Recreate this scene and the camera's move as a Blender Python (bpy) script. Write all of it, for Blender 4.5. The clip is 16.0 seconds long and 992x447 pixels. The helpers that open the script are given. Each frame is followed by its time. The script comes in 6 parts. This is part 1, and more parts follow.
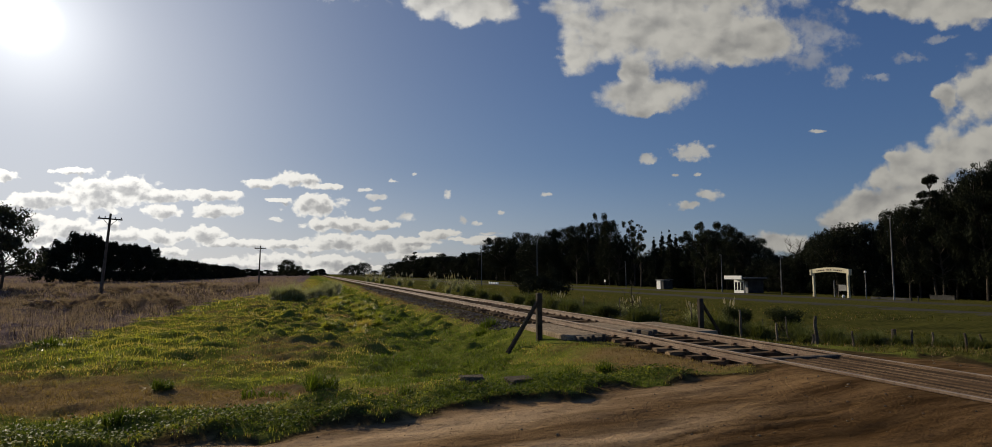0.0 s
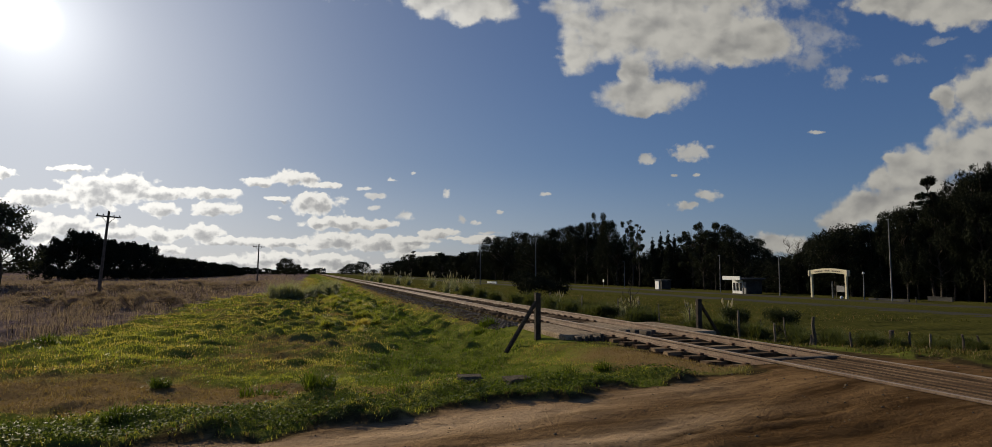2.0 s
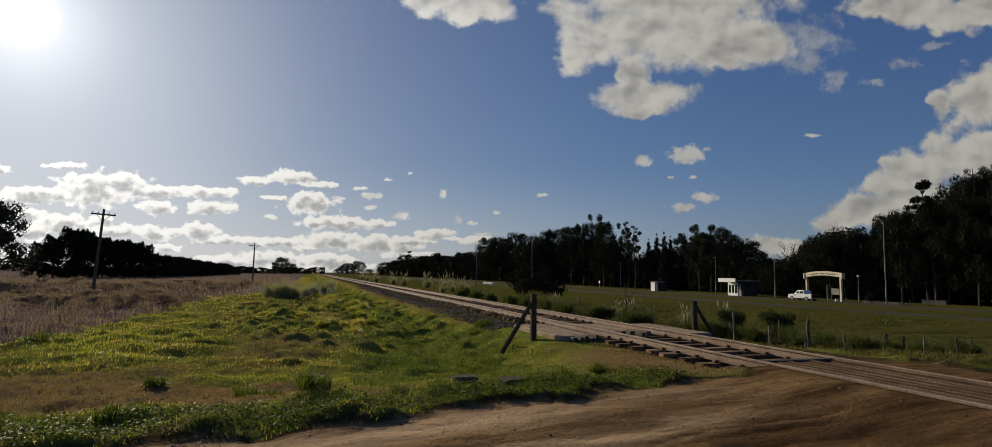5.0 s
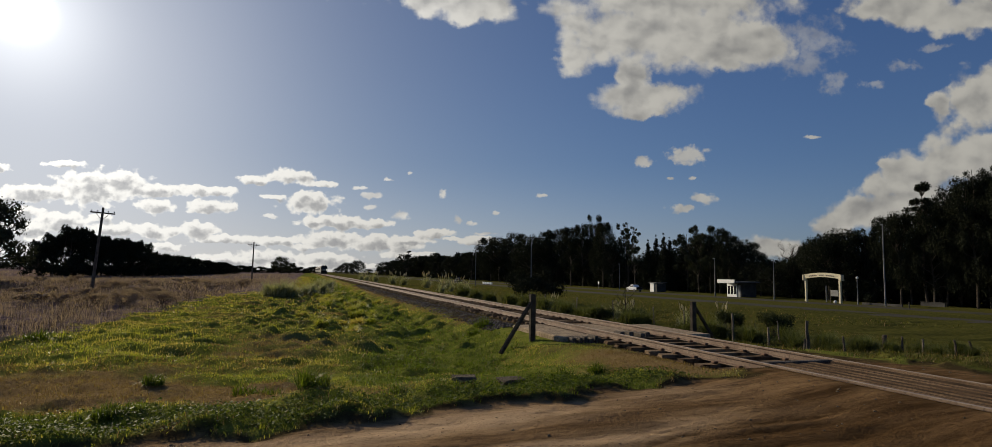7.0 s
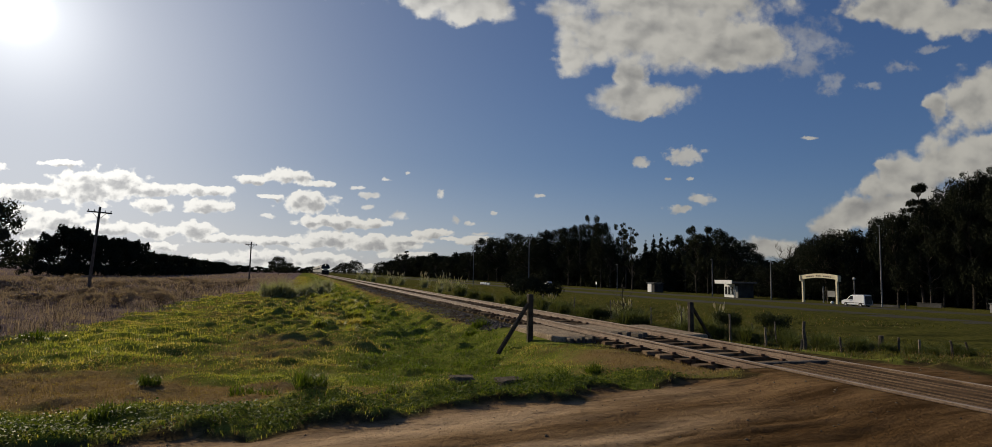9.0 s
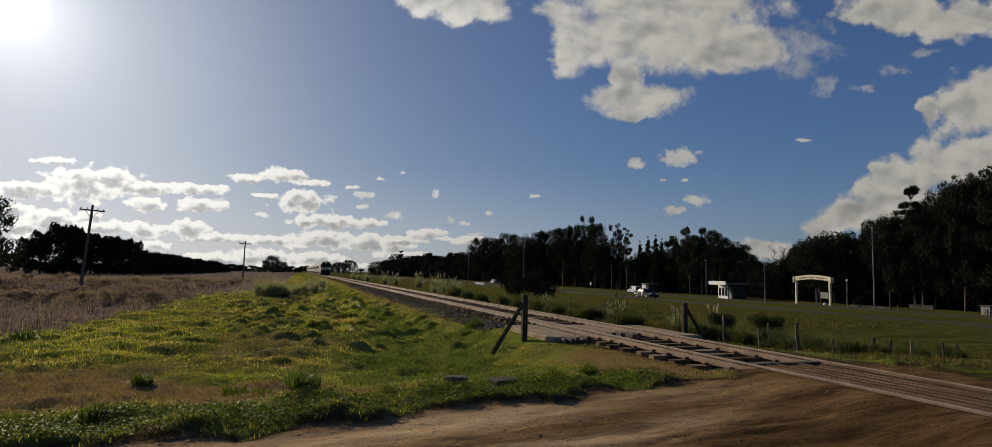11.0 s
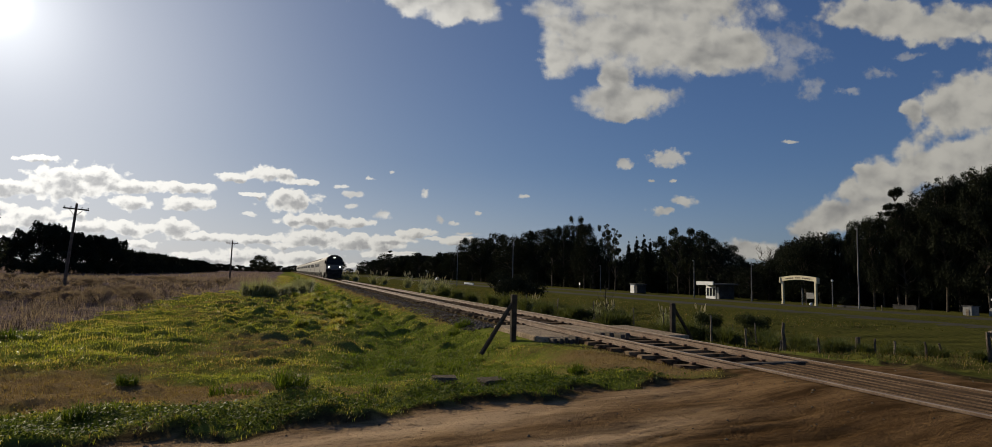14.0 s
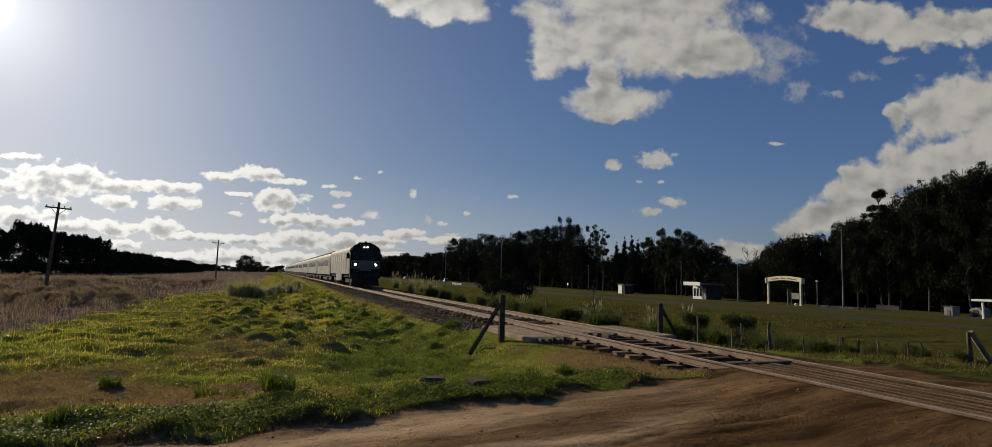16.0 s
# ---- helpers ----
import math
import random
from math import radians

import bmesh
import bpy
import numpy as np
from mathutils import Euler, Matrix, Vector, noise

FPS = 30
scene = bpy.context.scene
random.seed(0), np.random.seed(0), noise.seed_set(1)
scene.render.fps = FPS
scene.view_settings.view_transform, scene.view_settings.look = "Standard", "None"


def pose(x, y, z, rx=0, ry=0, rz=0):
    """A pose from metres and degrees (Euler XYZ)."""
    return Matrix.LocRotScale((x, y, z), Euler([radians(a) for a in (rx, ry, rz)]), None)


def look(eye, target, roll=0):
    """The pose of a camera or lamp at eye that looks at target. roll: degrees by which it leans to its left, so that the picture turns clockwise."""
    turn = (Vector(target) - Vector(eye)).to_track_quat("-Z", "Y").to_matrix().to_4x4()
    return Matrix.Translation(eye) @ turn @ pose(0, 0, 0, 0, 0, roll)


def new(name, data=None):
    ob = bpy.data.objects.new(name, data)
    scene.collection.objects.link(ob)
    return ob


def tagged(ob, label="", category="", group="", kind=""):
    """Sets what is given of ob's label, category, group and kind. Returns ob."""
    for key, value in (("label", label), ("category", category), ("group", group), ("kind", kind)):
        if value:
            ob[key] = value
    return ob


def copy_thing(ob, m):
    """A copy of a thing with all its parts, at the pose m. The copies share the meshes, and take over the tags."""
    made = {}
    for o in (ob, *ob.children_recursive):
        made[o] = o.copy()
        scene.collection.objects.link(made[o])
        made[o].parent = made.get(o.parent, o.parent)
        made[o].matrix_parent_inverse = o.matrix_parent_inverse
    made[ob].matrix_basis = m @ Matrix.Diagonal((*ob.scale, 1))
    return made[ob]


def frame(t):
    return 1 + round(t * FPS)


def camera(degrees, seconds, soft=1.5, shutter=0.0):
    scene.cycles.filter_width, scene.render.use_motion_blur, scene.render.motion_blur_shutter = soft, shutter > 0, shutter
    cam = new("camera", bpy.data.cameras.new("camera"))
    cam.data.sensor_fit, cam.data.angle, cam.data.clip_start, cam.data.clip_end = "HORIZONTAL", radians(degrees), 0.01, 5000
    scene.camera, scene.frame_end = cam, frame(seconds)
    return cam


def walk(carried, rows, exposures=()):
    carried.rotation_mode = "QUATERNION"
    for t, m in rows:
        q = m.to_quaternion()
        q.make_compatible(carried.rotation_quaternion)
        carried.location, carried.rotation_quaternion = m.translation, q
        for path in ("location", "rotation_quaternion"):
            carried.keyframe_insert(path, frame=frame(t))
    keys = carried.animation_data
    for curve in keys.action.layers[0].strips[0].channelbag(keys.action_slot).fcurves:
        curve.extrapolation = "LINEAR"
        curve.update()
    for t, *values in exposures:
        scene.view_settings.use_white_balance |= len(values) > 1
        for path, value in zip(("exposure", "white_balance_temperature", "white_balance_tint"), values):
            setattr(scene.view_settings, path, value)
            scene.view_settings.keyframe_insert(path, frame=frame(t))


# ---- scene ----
# The world's Y axis runs along the railway, X across it to the highway; the eye stands at x = y = 0.
EYE = Vector((0.0, 0.0, 1.6))
HEADING = 17.44          # degrees by which the first view turns from the railway towards the highway
TRACK_X = 8.55           # middle of the track
RAIL_TOP = 0.07
LIFT = 0.05              # the track bed over the road
cam = camera(80.87, 16.0, soft=0.7)


def aim(turn, pitch, lean):
    h, p = radians(HEADING + turn), radians(pitch)
    return look(EYE, EYE + Vector((math.sin(h) * math.cos(p), math.cos(h) * math.cos(p), math.sin(p))) * 20, lean)


walk(cam, [
    (0.0, aim(0.0, 4.908, 0.0)), (0.5, aim(0.06, 4.908, 0.03)), (1.0, aim(0.055, 4.90, 0.07)),
    (1.5, aim(0.075, 4.855, 0.10)), (2.0, aim(0.115, 4.852, 0.26)), (2.5, aim(0.14, 4.853, 0.42)),
    (3.0, aim(0.17, 4.86, 0.50)), (3.5, aim(0.225, 4.855, 0.48)), (4.0, aim(0.36, 4.886, 0.49)),
    (5.2, aim(0.47, 4.92, 0.66)), (6.5, aim(0.51, 4.938, 0.83)), (7.0, aim(0.513, 4.938, 0.875)), (7.5, aim(0.523, 4.935, 0.88)),
    (8.0, aim(0.55, 4.915, 0.93)), (8.5, aim(0.58, 4.925, 0.952)), (9.0, aim(0.73, 4.96, 0.97)),
    (10.2, aim(1.05, 4.98, 1.13)), (11.5, aim(1.336, 4.992, 1.26)), (12.0, aim(1.495, 5.0, 1.28)), (12.5, aim(1.845, 4.997, 1.215)),
    (13.0, aim(2.06, 5.002, 1.20)), (13.5, aim(2.12, 5.005, 1.29)), (14.0, aim(2.285, 5.012, 1.30)),
    (14.5, aim(2.33, 5.02, 1.32)), (15.0, aim(2.315, 5.022, 1.32)), (15.5, aim(2.61, 5.03, 1.315)), (16.0, aim(3.417, 5.069, 1.344)),
])

# ---- sky and sun ----
SUN_TURN, SUN_HEIGHT = radians(-22.5), radians(19.0)
SUN_WAY = Vector((math.sin(SUN_TURN) * math.cos(SUN_HEIGHT), math.cos(SUN_TURN) * math.cos(SUN_HEIGHT), math.sin(SUN_HEIGHT)))
SKY_STRENGTH = 0.064
SKY_SOFT = 1.1


class Nodes:
    """Short ways to add and join nodes in one tree."""

    def __init__(self, tree):
        self.t = tree

    def put(self, kind, operation="", use_clamp=False, data_type="", blend_type="", interpolation_type=""):
        n = self.t.nodes.new(kind)
        if operation:
            n.operation = operation
        if use_clamp:
            n.use_clamp = True
        if data_type:
            n.data_type = data_type
        if blend_type:
            n.blend_type = blend_type
        if interpolation_type:
            n.interpolation_type = interpolation_type
        return n

    def join(self, a, b):
        self.t.links.new(a, b)

    def feed(self, socket, value):
        if isinstance(value, bpy.types.NodeSocket):
            self.t.links.new(value, socket)
        else:
            socket.default_value = value

    def math(self, op, a, b=0.0, c=0.0, clamp=False):
        n = self.put("ShaderNodeMath", operation=op, use_clamp=clamp)
        for s, v in zip(n.inputs, (a, b, c)):
            self.feed(s, v)
        return n.outputs[0]

    def vec(self, op, a, b=(0, 0, 0), c=(0, 0, 0)):
        n = self.put("ShaderNodeVectorMath", operation=op)
        self.feed(n.inputs[0], a)
        self.feed(n.inputs[1], b)
        if op == "MULTIPLY_ADD":
            self.feed(n.inputs[2], c)
        return n.outputs["Value"] if op in ("DOT_PRODUCT", "LENGTH", "DISTANCE") else n.outputs[0]

    def xyz(self, x, y, z=0.0):
        n = self.put("ShaderNodeCombineXYZ")
        for s, v in zip(n.inputs, (x, y, z)):
            self.feed(s, v)
        return n.outputs[0]

    def noise(self, where, scale, detail=4.0, rough=0.55, distort=0.0, colour=False):
        n = self.put("ShaderNodeTexNoise")
        self.feed(n.inputs["Vector"], where)
        n.inputs["Scale"].default_value, n.inputs["Detail"].default_value = scale, detail
        n.inputs["Roughness"].default_value, n.inputs["Distortion"].default_value = rough, distort
        return n.outputs["Color" if colour else "Fac"]

    def step(self, value, lo, hi, a=0.0, b=1.0, smooth=True):
        n = self.put("ShaderNodeMapRange", interpolation_type="SMOOTHSTEP" if smooth else "LINEAR")
        for s, v in zip(n.inputs, (value, lo, hi, a, b)):
            self.feed(s, v)
        return n.outputs[0]

    def mix(self, f, a, b, blend="MIX"):
        n = self.put("ShaderNodeMix", data_type="RGBA", blend_type=blend)
        self.feed(n.inputs[0], f)
        for s, v in ((n.inputs[6], a), (n.inputs[7], b)):
            self.feed(s, (*v, 1) if isinstance(v, tuple) and len(v) == 3 else v)
        return n.outputs[2]


world = bpy.data.worlds.new("world")
scene.world = world
world.use_nodes = True
world.node_tree.nodes.clear()
W = Nodes(world.node_tree)
sky = W.put("ShaderNodeTexSky")
sky.sky_type, sky.sun_disc = "NISHITA", False
sky.sun_elevation, sky.sun_rotation = SUN_HEIGHT, SUN_TURN
sky.air_density, sky.dust_density, sky.ozone_density = 1.0, 0.5, 3.0
way = W.vec("NORMALIZE", W.put("ShaderNodeTexCoord").outputs["Generated"])

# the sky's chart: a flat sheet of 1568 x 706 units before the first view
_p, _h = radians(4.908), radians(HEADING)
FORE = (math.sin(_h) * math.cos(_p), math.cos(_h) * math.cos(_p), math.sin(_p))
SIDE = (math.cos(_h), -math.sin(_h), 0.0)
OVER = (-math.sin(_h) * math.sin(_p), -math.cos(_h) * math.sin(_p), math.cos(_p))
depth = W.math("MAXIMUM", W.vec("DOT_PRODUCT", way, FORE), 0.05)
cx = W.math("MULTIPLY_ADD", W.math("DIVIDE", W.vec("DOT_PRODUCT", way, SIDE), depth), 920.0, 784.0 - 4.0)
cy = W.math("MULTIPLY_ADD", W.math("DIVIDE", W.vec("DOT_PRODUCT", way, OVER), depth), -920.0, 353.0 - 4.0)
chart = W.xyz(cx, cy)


def domes(where, size, detail=2.0):
    """Heaped billows, about -0.5 to 0.5: rounded heads of that size with smaller heads on them."""
    n = W.put("ShaderNodeTexVoronoi")
    n.voronoi_dimensions, n.feature = "2D", "SMOOTH_F1"
    W.feed(n.inputs["Vector"], where)
    n.inputs["Scale"].default_value, n.inputs["Detail"].default_value = 1.0 / size, detail
    n.inputs["Roughness"].default_value, n.inputs["Smoothness"].default_value = 0.42, 0.7
    n.normalize = True
    return W.math("MULTIPLY", W.math("SUBTRACT", 0.24, n.outputs["Distance"]), 1.8)


def bank(puffs, wobble, grain, size, heap, fray, shade=0.0):
    """How deep a way runs in a set of cloud puffs (x, y, half width, half height): 1 in a puff's middle, 0 at its rim, and the heaps' relief towards the sun."""
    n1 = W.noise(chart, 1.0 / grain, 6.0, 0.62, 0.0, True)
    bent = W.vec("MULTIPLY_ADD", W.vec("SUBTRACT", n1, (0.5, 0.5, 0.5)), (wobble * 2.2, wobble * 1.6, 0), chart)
    near = None
    for x, y, a, b in puffs:
        r = W.vec("LENGTH", W.vec("MULTIPLY_ADD", bent, (1 / a, 1 / b, 0), (-x / a, -y / b, 0)))
        near = r if near is None else W.math("SMOOTH_MIN", near, r, 0.25)
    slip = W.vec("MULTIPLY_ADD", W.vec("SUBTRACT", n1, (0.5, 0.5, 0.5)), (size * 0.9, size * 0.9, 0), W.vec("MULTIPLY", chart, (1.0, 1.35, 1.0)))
    head = domes(slip, size)
    lee = domes(W.vec("ADD", slip, (-0.20 * size, -0.30 * size, 0)), size)
    over = None
    if shade:
        for x, y, a, b in puffs:
            r = W.vec("LENGTH", W.vec("MULTIPLY_ADD", bent, (1 / a, 1 / b, 0), (-(x + 3.0) / a, -(y + shade) / b, 0)))
            over = r if over is None else W.math("SMOOTH_MIN", over, r, 0.25)
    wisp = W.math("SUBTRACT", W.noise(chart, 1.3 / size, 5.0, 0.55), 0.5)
    deep = W.math("MULTIPLY_ADD", head, heap, W.math("MULTIPLY_ADD", wisp, fray, W.math("SUBTRACT", 1.0, near)))
    if shade:
        return deep, W.math("MULTIPLY_ADD", lee, heap * 1.3, W.math("MULTIPLY_ADD", wisp, fray, W.math("SUBTRACT", 1.0, over)))
    return deep, W.math("SUBTRACT", head, lee)


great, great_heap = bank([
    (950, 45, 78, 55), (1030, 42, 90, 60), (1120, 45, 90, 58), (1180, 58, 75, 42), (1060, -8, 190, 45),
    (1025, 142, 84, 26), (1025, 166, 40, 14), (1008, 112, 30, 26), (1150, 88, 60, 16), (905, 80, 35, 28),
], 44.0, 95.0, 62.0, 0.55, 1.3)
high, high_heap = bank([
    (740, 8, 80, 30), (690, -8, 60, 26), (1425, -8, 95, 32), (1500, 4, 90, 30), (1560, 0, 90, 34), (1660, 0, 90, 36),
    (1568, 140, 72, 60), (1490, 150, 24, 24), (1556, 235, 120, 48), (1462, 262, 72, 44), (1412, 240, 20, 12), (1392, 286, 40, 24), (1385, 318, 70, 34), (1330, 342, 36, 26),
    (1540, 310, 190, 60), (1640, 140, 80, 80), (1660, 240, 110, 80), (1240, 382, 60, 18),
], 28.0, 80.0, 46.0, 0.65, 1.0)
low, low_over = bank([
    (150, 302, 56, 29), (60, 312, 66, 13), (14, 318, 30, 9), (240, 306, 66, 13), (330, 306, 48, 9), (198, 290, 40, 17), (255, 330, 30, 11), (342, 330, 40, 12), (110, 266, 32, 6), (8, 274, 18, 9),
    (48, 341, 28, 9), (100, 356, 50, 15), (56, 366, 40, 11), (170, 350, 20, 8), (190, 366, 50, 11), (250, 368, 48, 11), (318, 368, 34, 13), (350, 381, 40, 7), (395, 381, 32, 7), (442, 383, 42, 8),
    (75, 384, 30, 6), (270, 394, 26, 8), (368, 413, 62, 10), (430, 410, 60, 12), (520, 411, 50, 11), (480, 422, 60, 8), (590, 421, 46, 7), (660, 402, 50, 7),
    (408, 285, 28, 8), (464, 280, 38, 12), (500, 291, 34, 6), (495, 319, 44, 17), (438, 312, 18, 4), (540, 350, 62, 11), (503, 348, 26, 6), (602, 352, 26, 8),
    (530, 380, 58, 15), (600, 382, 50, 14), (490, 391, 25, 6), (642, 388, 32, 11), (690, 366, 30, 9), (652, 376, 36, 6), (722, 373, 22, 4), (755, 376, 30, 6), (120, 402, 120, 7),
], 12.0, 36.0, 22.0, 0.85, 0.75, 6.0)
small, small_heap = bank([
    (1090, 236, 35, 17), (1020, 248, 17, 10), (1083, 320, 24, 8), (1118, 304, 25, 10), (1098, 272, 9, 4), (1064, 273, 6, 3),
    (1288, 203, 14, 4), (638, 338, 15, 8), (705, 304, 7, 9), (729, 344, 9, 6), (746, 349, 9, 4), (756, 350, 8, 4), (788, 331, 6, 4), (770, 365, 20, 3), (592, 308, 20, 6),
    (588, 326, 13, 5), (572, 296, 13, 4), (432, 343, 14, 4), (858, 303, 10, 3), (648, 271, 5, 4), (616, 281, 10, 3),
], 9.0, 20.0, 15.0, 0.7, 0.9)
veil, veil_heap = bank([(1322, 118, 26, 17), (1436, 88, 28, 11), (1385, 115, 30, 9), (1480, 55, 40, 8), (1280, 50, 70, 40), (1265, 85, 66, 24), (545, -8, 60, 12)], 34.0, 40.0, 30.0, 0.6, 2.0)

cover = W.math("MAXIMUM", W.step(great, -0.18, 0.36), W.step(high, -0.14, 0.30))
cover = W.math("MAXIMUM", cover, W.step(low, -0.22, 0.10))
cover = W.math("MAXIMUM", cover, W.step(small, -0.10, 0.55, 0.0, 0.90))
cover = W.math("MAXIMUM", cover, W.step(veil, -0.05, 0.9, 0.0, 0.46))
thick = W.math("MAXIMUM", W.step(great, 0.05, 1.1), W.step(high, 0.1, 1.1))
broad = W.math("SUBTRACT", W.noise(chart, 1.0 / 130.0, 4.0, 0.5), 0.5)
soft = W.math("MULTIPLY_ADD", W.math("ADD", great_heap, high_heap), 0.55, W.math("MULTIPLY_ADD", thick, -0.22, W.math("MULTIPLY_ADD", broad, 0.7, 0.74)))
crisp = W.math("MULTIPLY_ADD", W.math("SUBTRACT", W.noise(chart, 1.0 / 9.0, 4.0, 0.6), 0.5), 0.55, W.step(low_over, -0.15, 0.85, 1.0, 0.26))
lies_low = W.step(low, -0.30, -0.1)
bright = W.step(W.math("MULTIPLY_ADD", W.math("SUBTRACT", crisp, soft), lies_low, soft), 0.0, 1.0)
toward = W.math("MAXIMUM", W.vec("DOT_PRODUCT", way, tuple(SUN_WAY)), 0.0)
near_sun = W.math("POWER", toward, 5.0)
rim = W.mix(near_sun, (0.425, 0.41, 0.37), (1.0, 0.98, 0.93))
core = W.mix(near_sun, (0.215, 0.213, 0.208), (0.33, 0.335, 0.355))
cloud_tint = W.mix(bright, core, rim)
# the sky's brightness is compressed, so its brightest part stays short of white
raw = W.vec("MULTIPLY", sky.outputs[0], (SKY_STRENGTH * 0.72, SKY_STRENGTH * 0.90, SKY_STRENGTH * 1.44))
sky_tint = W.vec("DIVIDE", raw, W.vec("MULTIPLY_ADD", raw, (SKY_SOFT, SKY_SOFT, SKY_SOFT), (1, 1, 1)))
# towards the sun the air turns milky
milk = W.vec("DOT_PRODUCT", sky_tint, (0.25, 0.55, 0.20))
sky_tint = W.mix(W.math("MULTIPLY", W.math("POWER", toward, 4.0), 0.28), sky_tint, W.xyz(W.math("MULTIPLY", milk, 1.02), milk, W.math("MULTIPLY", milk, 1.05)))
# pale haze low over the fields
haze = W.math("MULTIPLY", W.step(W.vec("DOT_PRODUCT", way, (0, 0, 1)), -0.02, 0.20, 1.0, 0.0), W.math("POWER", toward, 2.0))
sky_tint = W.mix(W.math("MULTIPLY", haze, 0.45), sky_tint, (0.60, 0.61, 0.63))
# the sun's bright ring and disc
glare = W.math("MULTIPLY_ADD", W.math("POWER", toward, 7.0), 0.07, W.math("MULTIPLY", W.math("POWER", toward, 30.0), 0.17))
glare = W.math("MULTIPLY_ADD", W.math("POWER", toward, 300.0), 0.40, glare)
glare = W.math("MULTIPLY_ADD", W.math("POWER", toward, 5000.0), 4.0, glare)
full = W.mix(cover, sky_tint, cloud_tint)
full = W.mix(1.0, full, W.xyz(glare, glare, W.math("MULTIPLY", glare, 0.96)), "ADD")
back = W.put("ShaderNodeBackground")
W.join(full, back.inputs["Color"])
W.join(back.outputs[0], W.put("ShaderNodeOutputWorld").inputs[0])

sun = new("sun", bpy.data.lights.new("sun", "SUN"))
sun.data.energy, sun.data.angle, sun.data.color = 4.6, radians(0.6), (1.0, 0.86, 0.64)
sun.matrix_world = look(SUN_WAY * 100, (0, 0, 0))
scene.view_settings.exposure = 0.0

# ---- materials ----
def surface(name, build, rough=0.8, metal=0.0, bump=0.0, bump_scale=30.0, spec=0.5, bump_depth=0.02):
    """A Principled material; build(n, where) gives the base colour socket or a colour."""
    m = bpy.data.materials.new(name)
    m.use_nodes = True
    n = Nodes(m.node_tree)
    b = m.node_tree.nodes["Principled BSDF"]
    where = n.put("ShaderNodeTexCoord").outputs["Object"]
    c = build(n, where)
    n.feed(b.inputs["Base Color"], (*c, 1) if isinstance(c, tuple) else c)
    b.inputs["Roughness"].default_value, b.inputs["Metallic"].default_value = rough, metal
    b.inputs["Specular IOR Level"].default_value = spec
    if bump:
        k = n.put("ShaderNodeBump")
        k.inputs["Strength"].default_value, k.inputs["Distance"].default_value = bump, bump_depth
        n.join(n.noise(where, bump_scale, 8.0, 0.7), k.inputs["Height"])
        n.join(k.outputs[0], b.inputs["Normal"])
    return m


def mottled(a, b, scale=3.0, c=None, scale2=25.0, lo=0.35, hi=0.65):
    """Two colours in broad patches, with a third in fine grain."""
    def build(n, where):
        col = n.mix(n.step(n.noise(where, scale, 5.0), lo, hi), a, b)
        if c is not None:
            col = n.mix(n.step(n.noise(where, scale2, 4.0), 0.45, 0.75), col, c)
        return col
    return build


def by_piece(a, b, c=None, island=True, patch=0.0):
    """A colour that varies from piece to piece, and over the ground in patches."""
    def build(n, where):
        r = n.put("ShaderNodeNewGeometry").outputs["Random Per Island"] if island else n.put("ShaderNodeObjectInfo").outputs["Random"]
        col = n.mix(r, a, b)
        if c is not None:
            f = n.step(n.noise(n.put("ShaderNodeNewGeometry").outputs["Position"], patch or 0.5, 5.0, 0.6), 0.45, 0.62)
            col = n.mix(f, col, c)
        return col
    return build


def leafy(name, build, rough=0.6, thin=0.25, shine=0.3):
    """Leaves and blades: light also passes through them."""
    m = surface(name, build, rough, spec=shine)
    n = Nodes(m.node_tree)
    b = m.node_tree.nodes["Principled BSDF"]
    tr = n.put("ShaderNodeBsdfTranslucent")
    src = b.inputs["Base Color"].links[0].from_socket
    n.join(n.mix(1.0, src, (1.5, 1.5, 0.7), "MULTIPLY"), tr.inputs["Color"])
    mx = n.put("ShaderNodeMixShader")
    mx.inputs[0].default_value = thin
    n.join(b.outputs[0], mx.inputs[1])
    n.join(tr.outputs[0], mx.inputs[2])
    n.join(mx.outputs[0], m.node_tree.nodes["Material Output"].inputs[0])
    return m


